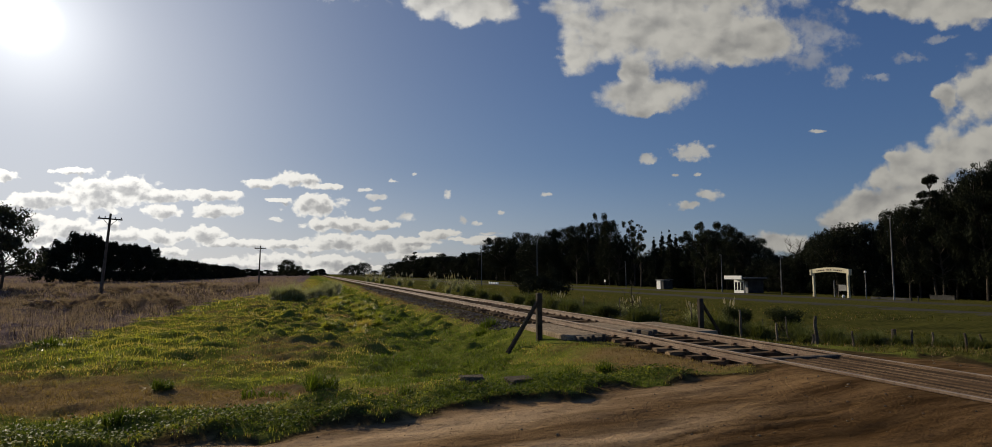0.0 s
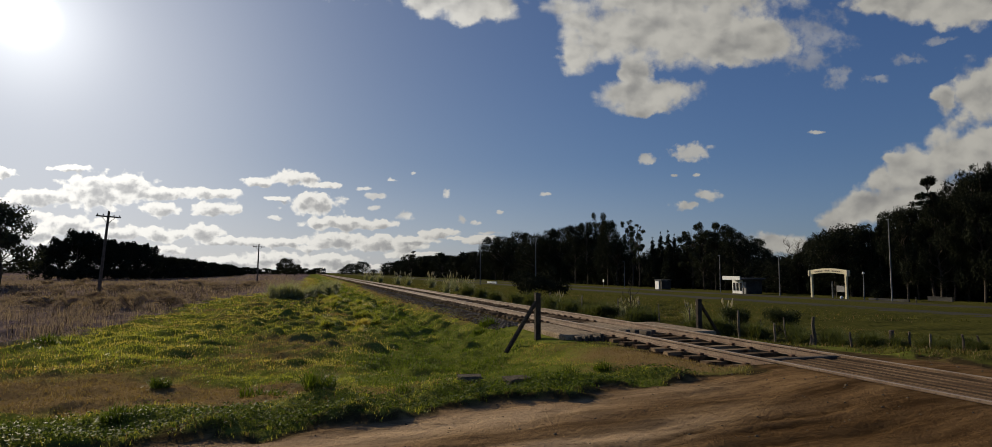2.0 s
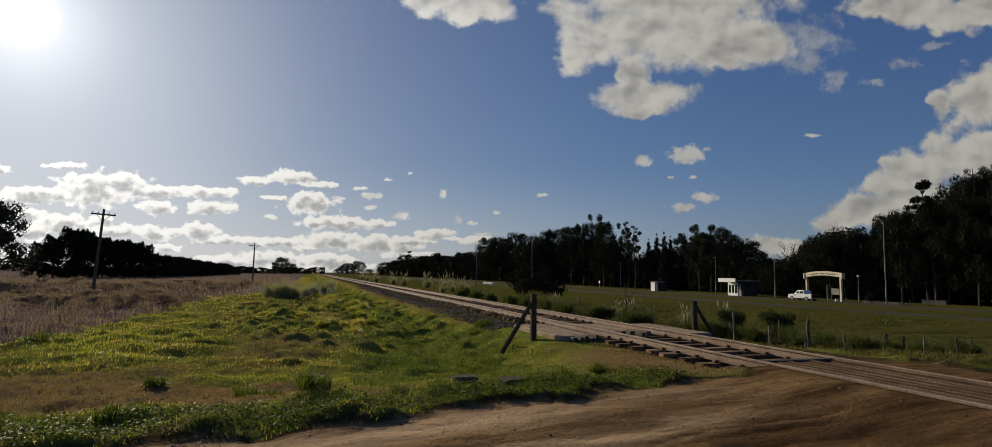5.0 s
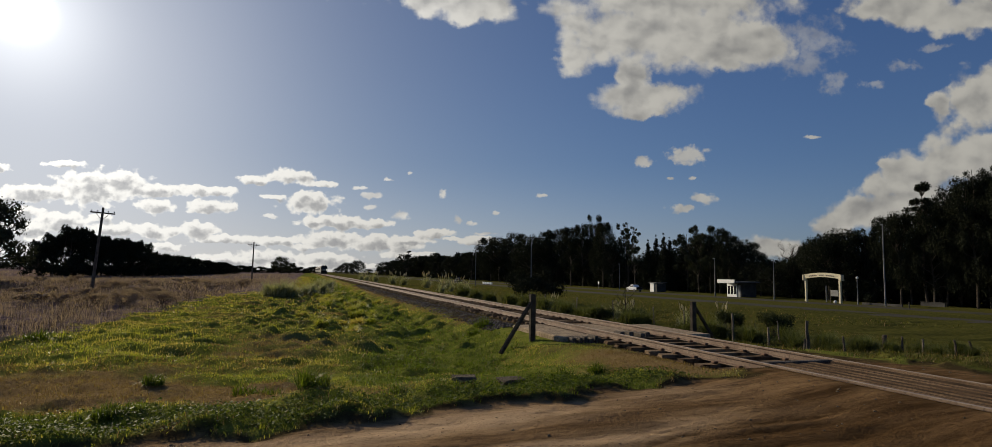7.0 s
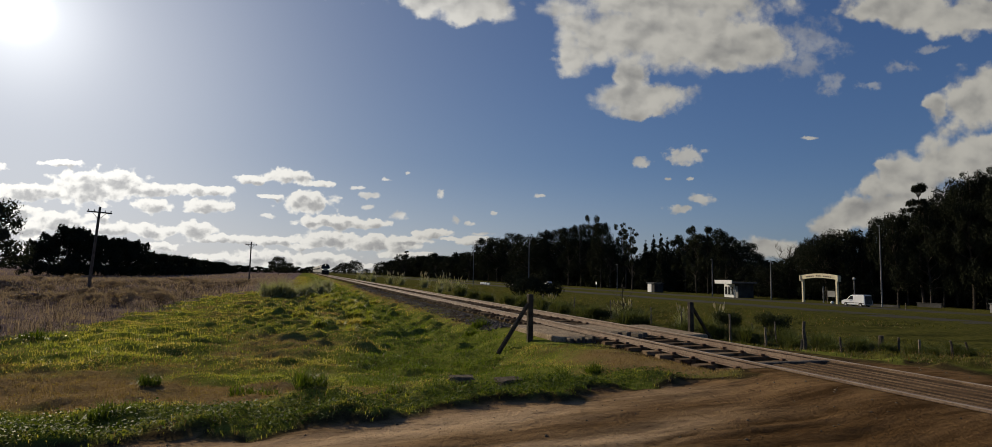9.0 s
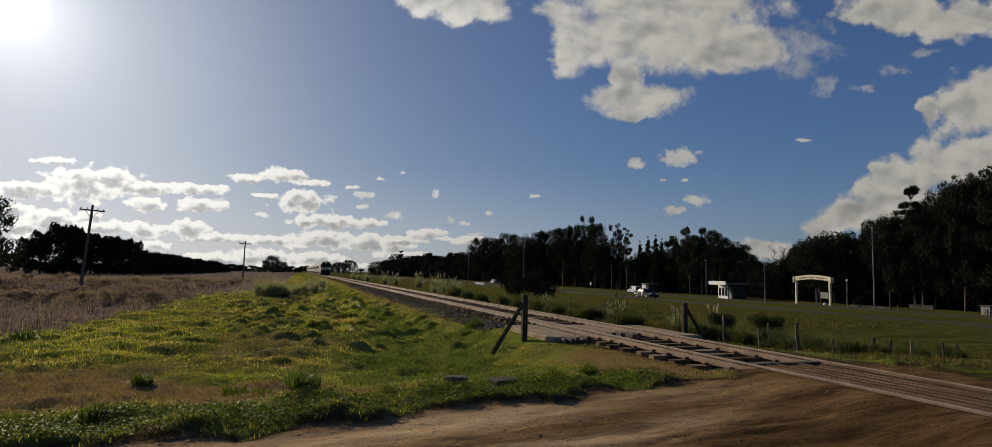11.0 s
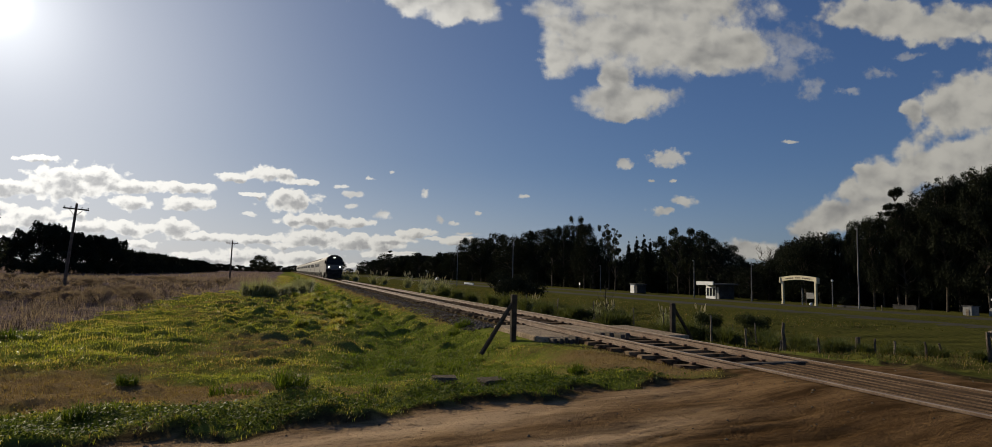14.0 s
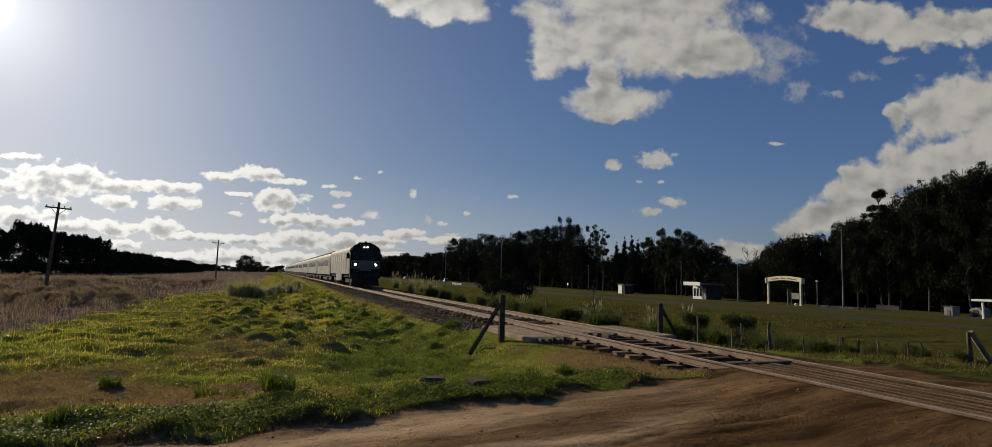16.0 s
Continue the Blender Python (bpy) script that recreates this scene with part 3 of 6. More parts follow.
def height_at(x, y, fine=True):
    x, y = np.asarray(x, float), np.asarray(y, float)
    far = np.interp(x, [-3000, -60, -12, -4, 1.2, 3.6, 4.9, 6.0, 6.3, 10.8, 11.1, 12.4, 15, 30, 53.5, 83, 112, 3000],
                    [-0.6, -0.5, -0.42, -0.34, -0.55, -0.78, -0.62, -0.20, -0.14, -0.14, -0.20, -0.55, -0.66, -1.1, -1.8, -2.65, -2.78, -2.78])
    near = np.interp(x, [-60, -10, 0, 6, 7, 10.2, 11.5, 16, 30, 53.5, 83, 112], [-0.3, -0.1, 0.0, 0.0, 0.02, 0.02, -0.06, -0.30, -1.0, -1.8, -2.65, -2.78])
    k = smooth(-0.3, 6.5, y - road_edge(x))
    z = near + (far - near) * k
    z = z - np.maximum(z + 0.115, 0) * smooth(6.65, 7.1, x) * (1 - smooth(10.0, 10.5, x)) * smooth(8.3, 9.0, y)
    if fine:
        bed = smooth(5.4, 6.2, x) * (1 - smooth(10.9, 11.7, x))
        calm = (1 - bed) * (1 - smooth(60, 140, np.hypot(x, y)))
        d = dirt_at(x, y)
        lumps = smooth(-5, 0, x) * (1 - smooth(4.8, 5.8, x)) * smooth(13, 22, y)
        z = z + calm * (1 - d) * (0.07 * ripple(x, y, 2.6, 11) + (0.05 + 0.10 * lumps) * np.maximum(ripple(x, y, 1.25, 12), 0) ** 1.3 + 0.15 * lumps * np.maximum(ripple(x, y, 1.7, 18) - 0.1, 0) ** 1.2 + 0.022 * ripple(x, y, 0.45, 13) + 0.03)
        z = z + (0.07 * smooth(5.6, 7.4, x) * (1 - smooth(9.7, 12.0, x)) - 0.13 * smooth(7.60, 7.74, x) * (1 - smooth(9.36, 9.5, x))) * (1 - smooth(8.1, 8.5, y))
        ruts = 0.006 * np.sin((y - 0.10 * x) * 4.2 + 1.6 * ripple(x, y, 5, 15)) + 0.009 * ripple(x * 0.35, y - 0.1 * x, 0.55, 14) + 0.008 * ripple(x, y, 0.42, 16)
        ruts = ruts - 0.03 * rut_at(x, y)
        z = z + 0.06 * (1 - smooth(0.0, 2.2, np.abs(y - road_edge(x) - 0.6))) * (1 - d) * (1 - smooth(4, 6, x)) + d * (1 - smooth(5.8, 6.9, x) * (1 - smooth(10.2, 11.5, x))) * ruts
    return z


def lay(x, y):
    return float(height_at(np.array([x]), np.array([y]))[0])


def build_ground():
    def line(lo, hi, step, out, grow=1.16):
        a = list(np.arange(lo, hi, step))
        s = step
        while a[-1] < out[1]:
            s *= grow
            a.append(a[-1] + s)
        s, left = step, []
        v = lo
        while v > out[0]:
            s *= grow
            v -= s
            left.append(v)
        return np.array(left[::-1] + a)
    xs, ys = line(-14, 20, 0.17, (-2600, 2600)), np.concatenate((line(3.4, 9.4, 0.075, (-400, 9.5), 1.10)[:-1], line(9.5, 48, 0.17, (9.4, 3200), 1.10)[1:]))
    gx, gy = np.meshgrid(xs, ys)
    gz = height_at(gx, gy)
    verts = np.stack([gx, gy, gz], -1).reshape(-1, 3)
    nx, ny = len(xs), len(ys)
    i = (np.arange(ny - 1)[:, None] * nx + np.arange(nx - 1)[None, :]).ravel()
    faces = np.stack([i, i + 1, i + nx + 1, i + nx], -1)
    me = mesh_of("ground", verts, faces.ravel(), np.full(len(faces), 4), M["ground"])
    for name, values in (("dirt", dirt_at(gx, gy)), ("weed", weed_at(gx, gy)),
                         ("dry", 1.0 - rich(gx, gy)), ("meadow", smooth(11.0, 13.0, gx)),
                         ("rut", rut_at(gx, gy)), ("dark_right", smooth(1.5, 6.0, gx) * smooth(0.9, 2.3, road_edge(gx) - gy + 0.3 * ripple(gx, gy, 2.0, 17))), ("worn", (np.exp(-((gy - road_edge(gx) + 0.62) / 0.42) ** 2) + 0.8 * np.exp(-((gy - road_edge(gx) + 1.9) / 0.35) ** 2)) * (1 - smooth(3.0, 7.0, gx)))):
        a = me.attributes.new(name, "FLOAT", "POINT")
        a.data.foreach_set("value", np.asarray(values, np.float32).ravel())
    for p in me.polygons:
        p.use_smooth = True
    tagged(new("ground", me), "rough grassland with bare earth road and dry weedy field", "ground", kind="structure")


build_ground()


def highway(name, x0, x1, label):
    ys = np.concatenate((np.linspace(-300, 200, 60), np.linspace(220, 2600, 40)))
    bm = bmesh.new()
    rows = []
    for y in ys:
        za, zb = lay(x0, 150) + 0.06, lay(x1, 150) + 0.06
        rows.append([bm.verts.new(p) for p in ((x0 - 0.6, y, za - 0.2), (x0, y, za), ((x0 + x1) / 2, y, (za + zb) / 2 + 0.07), (x1, y, zb), (x1 + 0.6, y, zb - 0.2))])
    for r, s in zip(rows, rows[1:]):
        for k in range(4):
            bm.faces.new((r[k], r[k + 1], s[k + 1], s[k]))
    ob = part(name, bm, M["asphalt"], None)
    tagged(ob, label, "road", kind="structure")


highway("road_near_lanes", 50.0, 57.6, "grey asphalt carriageway of a country highway")
highway("road_far_lanes", 79.0, 87.0, "grey asphalt carriageway beyond a grass median")


# ---- the railway ----
def rail_bar(name, x, y0, y1, parent):
    bm = bmesh.new()
    prism(bm, [(x - 0.07, -0.09), (x + 0.07, -0.09), (x + 0.07, -0.075), (x + 0.012, -0.06), (x + 0.012, 0.025), (x + 0.035, 0.035),
               (x + 0.035, RAIL_TOP - 0.004), (x - 0.035, RAIL_TOP - 0.004), (x - 0.035, 0.035), (x - 0.012, 0.025), (x - 0.012, -0.06), (x - 0.07, -0.075)], "y", y0, y1)
    r = part(name, bm, M["rail"], parent)
    part("rail_head", boxes((x - 0.032, x + 0.032, y0, y1, RAIL_TOP - 0.004, RAIL_TOP)), M["rail_top"], r, "polished running surface")
    return r


def rock(bm, x, y, z, s, r):
    vs = bmesh.ops.create_icosphere(bm, subdivisions=1, radius=s)["verts"]
    for v in vs:
        v.co = Vector((v.co.x * r.uniform(0.7, 1.3) + x, v.co.y * r.uniform(0.7, 1.3) + y, v.co.z * r.uniform(0.5, 0.9) + z))


def scatter_rocks(xs, ys, zs, sizes):
    """Many small broken stones in one mesh: each an uneven eight-sided lump."""
    n = len(xs)
    base = np.array([(1, 0, 0), (-1, 0, 0), (0, 1, 0), (0, -1, 0), (0, 0, 1), (0, 0, -1)], float)
    tri = np.array([(0, 2, 4), (2, 1, 4), (1, 3, 4), (3, 0, 4), (2, 0, 5), (1, 2, 5), (3, 1, 5), (0, 3, 5)])
    v = base[None] * rng.uniform(0.6, 1.3, (n, 6, 1)) + rng.uniform(-0.25, 0.25, (n, 6, 3))
    a = rng.uniform(0, math.tau, n)
    c, s = np.cos(a)[:, None], np.sin(a)[:, None]
    v = np.stack([v[..., 0] * c - v[..., 1] * s, v[..., 0] * s + v[..., 1] * c, v[..., 2] * 0.75], -1) * np.asarray(sizes)[:, None, None]
    v += np.stack([xs, ys, zs], -1)[:, None, :]
    f = tri[None] + (np.arange(n) * 6)[:, None, None]
    return v.reshape(-1, 3), f.reshape(-1), np.full(n * 8, 3)


def build_track():
    track = empty("railway_track", pose(0, 0, LIFT), label="single broad-gauge railway track on worn timber sleepers", category="railway track")
    for x in (TRACK_X - 0.872, TRACK_X + 0.872):
        rail_bar("rail", x, -30, 900, track)
    xs = np.concatenate((rng.uniform(5.75, 6.9, 7000), rng.uniform(7.2, 9.9, 5200), rng.uniform(10.3, 11.6, 2500)))
    ys = 9.5 + 68 * rng.random(len(xs)) ** 1.7
    keep = ys > 18.2
    xs, ys = xs[keep], ys[keep]
    v, f, s = scatter_rocks(xs, ys, height_at(xs, ys) + 0.012, rng.uniform(0.025, 0.06, len(xs)))
    tagged(new("ballast_stones", mesh_of("ballast_stones", v, f, s, M["ballast"])), "crushed grey and brown stone ballast beside the rails", "ballast", kind="stuff")
    return track


track = build_track()


def build_sleepers():
    """Two hundred and some sleepers near by as parts, the far ones in one mesh."""
    shapes = []
    for k in range(4):
        bm = boxes((-1.35, 1.35, -0.12, 0.12, -0.22, -0.092), bevel=0.012)
        r = random.Random(k)
        for v in bm.verts:
            v.co += Vector((r.uniform(-0.03, 0.03), r.uniform(-0.012, 0.012), r.uniform(-0.006, 0.004)))
        me = bpy.data.meshes.new("sleeper")
        bm.to_mesh(me)
        bm.free()
        me.materials.append(M["sleeper"])
        shapes.append(me)
    chair = bpy.data.meshes.new("rail_clip")
    bm = boxes((-0.05, 0.05, -0.05, 0.05, -0.092, -0.045), bevel=0.012)
    bm.to_mesh(chair)
    bm.free()
    chair.materials.append(M["rust"])
    r = random.Random(3)
    far_bm = bmesh.new()
    for i in range(900):
        y = 8.9 + i * 0.62 + r.uniform(-0.03, 0.03)
        if 14.0 < y < 17.9:
            continue
        if i < 240:
            s = new("sleeper", shapes[i % 4])
            s.parent = track
            s.matrix_basis = pose(TRACK_X + r.uniform(-0.05, 0.05), y, r.uniform(-0.012, 0.006), 0, 0, r.uniform(-1.5, 1.5))
            if i < 40:
                for x in (-0.972, -0.772, 0.772, 0.972):
                    c = new("rail_clip", chair)
                    c.parent = s
                    c.location = (x, 0, 0)
        else:
            box(far_bm, TRACK_X - 1.35, TRACK_X + 1.35, y - 0.12, y + 0.12, -0.22, -0.092)
    tagged(part("distant_sleepers", far_bm, M["sleeper"], track), kind="stuff")


def build_crossing():
    deck = empty("level_crossing", pose(0, 0, LIFT), label="timber and old-rail planking of a dusty level crossing", category="level crossing", kind="structure")
    r = random.Random(9)
    x = 7.77
    while x < 9.33:
        end = 8.25 + r.uniform(-0.12, 0.25)
        top = 0.052 + r.uniform(-0.014, 0.014)
        plank = part("plank", boxes((x, x + 0.12, -4.2 + r.uniform(-0.1, 0.1), end, -0.10, top), bevel=0.006), M["plank_shade"], deck)
        part("worn_top", boxes((x + 0.018, x + 0.102, -4.1, end - 0.03, top - 0.004, top + 0.006), bevel=0.003), M["plank"], plank, "pale dusty top over shade-painted sides")
        x += 0.222
    part("end_beam", boxes((7.78, 9.38, 8.50, 8.66, -0.05, 0.05), bevel=0.02), M["post_wood"], deck)


def build_cattle_guard():
    g = empty("cattle_guard", pose(0, 0, LIFT), label="concrete cattle guard pit with timber bearers across the track", category="cattle guard")
    part("slab", boxes((6.35, 7.42, 14.1, 17.7, -0.32, -0.06), bevel=0.03), M["concrete"], g)
    part("slab", boxes((7.86, 9.25, 14.5, 17.7, -0.32, -0.075), bevel=0.03), M["concrete"], g)
    part("slab", boxes((9.66, 11.0, 14.0, 17.2, -0.32, -0.055), bevel=0.03), M["concrete"], g)
    r = random.Random(5)
    for k in range(5):
        part("bearer", boxes((7.86 + 0.27 * k, 8.0 + 0.27 * k, 14.0 + r.uniform(-0.1, 0.1), 14.46, -0.2, 0.0 + r.uniform(-0.03, 0.04)), bevel=0.02), M["post_wood"], g)
    for k in range(6):
        part("bearer", boxes((6.6 + 0.14 * k, 6.7 + 0.14 * k, 13.7 + r.uniform(-0.1, 0.1), 14.08, -0.25, -0.03 + r.uniform(-0.05, 0.03)), bevel=0.02), M["post_wood"], g)


build_cattle_guard()


# ---- trees and shrubs ----
def leaves(centres, radii, count, size, seed, flat=1.0, shell=0.45):
    """Leaf sprays (bent four-sided pieces) round the given clumps; gives corners and faces."""
    r = np.random.default_rng(seed)
    centres, radii = np.asarray(centres, float), np.asarray(radii, float)
    w = radii ** 2
    pick = r.choice(len(centres), count, p=w / w.sum())
    d = r.normal(size=(count, 3))
    d /= np.linalg.norm(d, axis=1)[:, None]
    rad = shell + (1 - shell) * r.random(count) ** 0.5
    q = d * rad[:, None] * radii[pick][:, None] * r.uniform(0.8, 1.18, count)[:, None]
    q[:, 2] *= flat
    p = centres[pick] + q
    a = r.normal(size=(count, 3))
    a /= np.linalg.norm(a, axis=1)[:, None]
    b = np.cross(a, r.normal(size=(count, 3)))
    b /= np.linalg.norm(b, axis=1)[:, None]
    s = (size * (2.15 - 1.65 * rad) * r.uniform(0.6, 1.3, count))[:, None]
    v = np.stack([p - a * s, p + b * s * 0.5, p + a * s * 1.1, p - b * s * 0.45], 1)
    f = np.arange(count * 4).reshape(-1, 4)
    return v.reshape(-1, 3), f.ravel(), np.full(count, 4)


def limb(bm, a, b, ra, rb, r, bend=0.12, sides=6):
    a, b = Vector(a), Vector(b)
    n = 4
    pts = []
    for i in range(n + 1):
        p = a.lerp(b, i / n)
        if 0 < i < n:
            p += Vector((r.uniform(-1, 1), r.uniform(-1, 1), r.uniform(-0.5, 0.5))) * (b - a).length * bend
        pts.append(p)
    tube(bm, pts, [ra + (rb - ra) * i / n for i in range(n + 1)], sides)
    return pts


def make_tree(name, label, form, height, spread, seed, count=5200, size=0.30, leaf="leaf_dark", trunk=0.28):
    """A tree at the origin: trunk with limbs, crown of leaf sprays in uneven clumps."""
    r = random.Random(seed)
    t = empty(name, label=label, category="tree")
    bm = bmesh.new()
    top = Vector((r.uniform(-0.04, 0.04) * height, r.uniform(-0.04, 0.04) * height, height * 0.93))
    stem = limb(bm, (0, 0, -0.4), top, trunk, trunk * 0.18, r, 0.03, 8)
    centres, radii = [], []

    def stem_at(k):
        i = min(int(k * 4), 3)
        return stem[i].lerp(stem[i + 1], k * 4 - i)
    if form == "broad":
        lim, low = 17, 0.22
        for i in range(lim):
            k = low + (1 - low) * (i + r.random()) / lim
            w = spread * (0.55 + 0.45 * math.sin(math.pi * min(1, (k - low) / (1 - low) * 0.85 + 0.12))) * r.uniform(0.55, 1.05)
            a = i * 2.4 + r.uniform(-0.5, 0.5)
            e = stem_at(k * 0.9) + Vector((math.cos(a) * w, math.sin(a) * w, height * r.uniform(0.02, 0.10)))
            limb(bm, stem_at(k * 0.75), e, trunk * 0.35, 0.03, r)
            for j in range(3):
                centres.append(e + Vector((r.uniform(-1, 1), r.uniform(-1, 1), r.uniform(-0.6, 0.7))) * spread * 0.25)
                radii.append(spread * r.uniform(0.20, 0.40))
    elif form == "gum":
        for i in range(22):
            k = 0.30 + 0.70 * (i + r.random()) / 22
            w = spread * r.uniform(0.35, 1.0)
            a = i * 2.4 + r.uniform(-0.6, 0.6)
            e = stem_at(k * 0.93) + Vector((math.cos(a) * w, math.sin(a) * w, height * r.uniform(0.05, 0.13)))
            limb(bm, stem_at(k * 0.72), e, trunk * 0.35, 0.03, r)
            for j in range(2):
                centres.append(e + Vector((r.uniform(-1, 1), r.uniform(-1, 1), r.uniform(-0.5, 0.9))) * spread * 0.22)
                radii.append(spread * r.uniform(0.16, 0.36))
    elif form == "cone":
        for i in range(26):
            k = 0.10 + 0.9 * i / 26
            w = spread * (1.05 - k) * r.uniform(0.6, 1.1)
            a = i * 2.4
            e = stem_at(min(k, 0.99)) + Vector((math.cos(a) * w, math.sin(a) * w, -0.02 * height))
            limb(bm, stem_at(min(k, 0.99)), e, trunk * 0.2, 0.02, r, 0.05)
            centres += [e, e.lerp(stem_at(min(k, 0.99)), 0.5)]
            radii += [0.10 * spread + w * 0.30, 0.14 * spread + w * 0.3]
        centres.append(top + Vector((0, 0, height * 0.03)))
        radii.append(spread * 0.10)
    elif form == "dome":
        for i in range(64):
            a, q = i * 2.4 + r.uniform(-0.3, 0.3), math.sqrt((i + 0.5) / 64)
            lift = 0.30 + 0.62 * math.sqrt(max(0.0, 1 - q ** 2.4)) * r.uniform(0.72, 1.0)
            e = Vector((math.cos(a) * spread * q, math.sin(a) * spread * q, height * lift))
            if i % 3 == 0:
                limb(bm, stem_at(lift * 0.7), e, trunk * 0.35, 0.03, r)
            centres.append(e)
            radii.append(spread * r.uniform(0.15, 0.26))
            if i % 2:
                centres.append(Vector((e.x * 0.9, e.y * 0.9, height * r.uniform(0.12, lift))))
                radii.append(spread * 0.26)
    elif form == "umbrella":
        for k, w, n in ((0.97, 0.42, 9), (0.86, 0.55, 7), (0.80, 0.8, 8), (0.72, 0.9, 9), (0.60, 0.8, 8), (0.5, 0.7, 6)):
            for i in range(n):
                a, q = i * math.tau / n + r.uniform(-0.3, 0.3), w * spread * r.uniform(0.35, 1.0)
                e = stem_at(min(k, 0.98)) + Vector((math.cos(a) * q, math.sin(a) * q, height * r.uniform(-0.012, 0.012)))
                limb(bm, stem_at(min(k, 0.98) * 0.93), e, trunk * 0.25, 0.03, r)
                centres.append(e)
                radii.append(spread * r.uniform(0.17, 0.26))
    elif form == "hedge":
        for i in range(34):
            a, w, h = r.uniform(0, math.tau), spread * math.sqrt(r.random()), r.uniform(0.03, 1.0)
            w *= 1.08 - 0.75 * h ** 2
            e = Vector((math.cos(a) * w, math.sin(a) * w, height * h * 0.93))
            if i % 3 == 0:
                limb(bm, stem_at(h * 0.5), e, trunk * 0.3, 0.02, r)
            centres.append(e)
            radii.append(spread * r.uniform(0.18, 0.34))
            if h > 0.6:
                for j in range(3):
                    tip = e + Vector((r.uniform(-1, 1), r.uniform(-1, 1), 0)) * spread * 0.22
                    for q in range(3):
                        centres.append(tip + Vector((0, 0, height * (0.05 + 0.035 * q))))
                        radii.append(spread * (0.09 - 0.022 * q))
    part("trunk", bm, M["bark"], t)
    flat = 0.55 if form == "umbrella" else 0.8
    v, f, s = leaves(centres, radii, count, size, seed, flat, 0.35)
    keep = v[:, 2].reshape(-1, 4).min(1) > 0.05
    v = v.reshape(-1, 4, 3)[keep].reshape(-1, 3)
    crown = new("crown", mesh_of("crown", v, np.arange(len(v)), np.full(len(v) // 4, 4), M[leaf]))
    crown.parent = t
    return t


def make_bare(name, label, height, spread, seed, twigs=120):
    """A leafless tree or shrub: limbs that fork into fine twigs."""
    r = random.Random(seed)
    t = empty(name, label=label, category="tree")
    bm = bmesh.new()
    stem = limb(bm, (0, 0, -0.3), (0, 0, height * 0.6), height * 0.022, height * 0.01, r, 0.05, 6)
    tips = []
    for i in range(9):
        a = i * 2.4
        s = stem[1 + i % 4]
        e = s + Vector((math.cos(a) * spread * r.uniform(0.4, 0.9), math.sin(a) * spread * r.uniform(0.4, 0.9), height * r.uniform(0.2, 0.42)))
        tips += limb(bm, s, e, height * 0.010, height * 0.003, r)[1:]
    part("trunk", bm, M["bark"], t)
    bm = bmesh.new()
    for i in range(twigs):
        s = r.choice(tips)
        e = s + Vector((r.uniform(-1, 1) * spread * 0.3, r.uniform(-1, 1) * spread * 0.3, height * r.uniform(0.03, 0.16)))
        tube(bm, [s, s.lerp(e, 0.5) + Vector((0, 0, 0.03 * height * r.uniform(-0.5, 1))), e], [height * 0.003, height * 0.002, height * 0.001], 3, False)
    tagged(part("twig_work", bm, M["bark"], t), kind="stuff")
    return t


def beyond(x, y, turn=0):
    """Spot across the highway, moved and enlarged 1.25 times to fit the camera's view."""
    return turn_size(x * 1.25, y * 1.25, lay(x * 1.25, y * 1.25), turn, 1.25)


def turn_size(x, y, z, turn, size, tall=1.0):
    return pose(x, y, z, 0, 0, turn) @ Matrix.Diagonal((size, size, size * tall, 1))


def plant(thing, poses):
    """Copies of a thing at all the poses but the first, where it stands itself."""
    for m in poses[1:]:
        copy_thing(thing, m)
    thing.matrix_basis = poses[0]


def repeats(kinds, spots, group):
    """Trees at their spots: (kind, x, y, height in metres, breadth)."""
    r = random.Random(77)
    places = {k: [] for k in kinds}
    top = {k: max(v.co.z for o in kinds[k].children for v in o.data.vertices) for k in kinds}
    for k, x, y, tall, broad in spots:
        places[k].append(turn_size(x, y, lay(x, y) - 0.05, r.uniform(0, 360), tall / top[k] * broad, 1 / broad))
    for k, thing in kinds.items():
        tagged(thing, group=group)
        plant(thing, places[k])


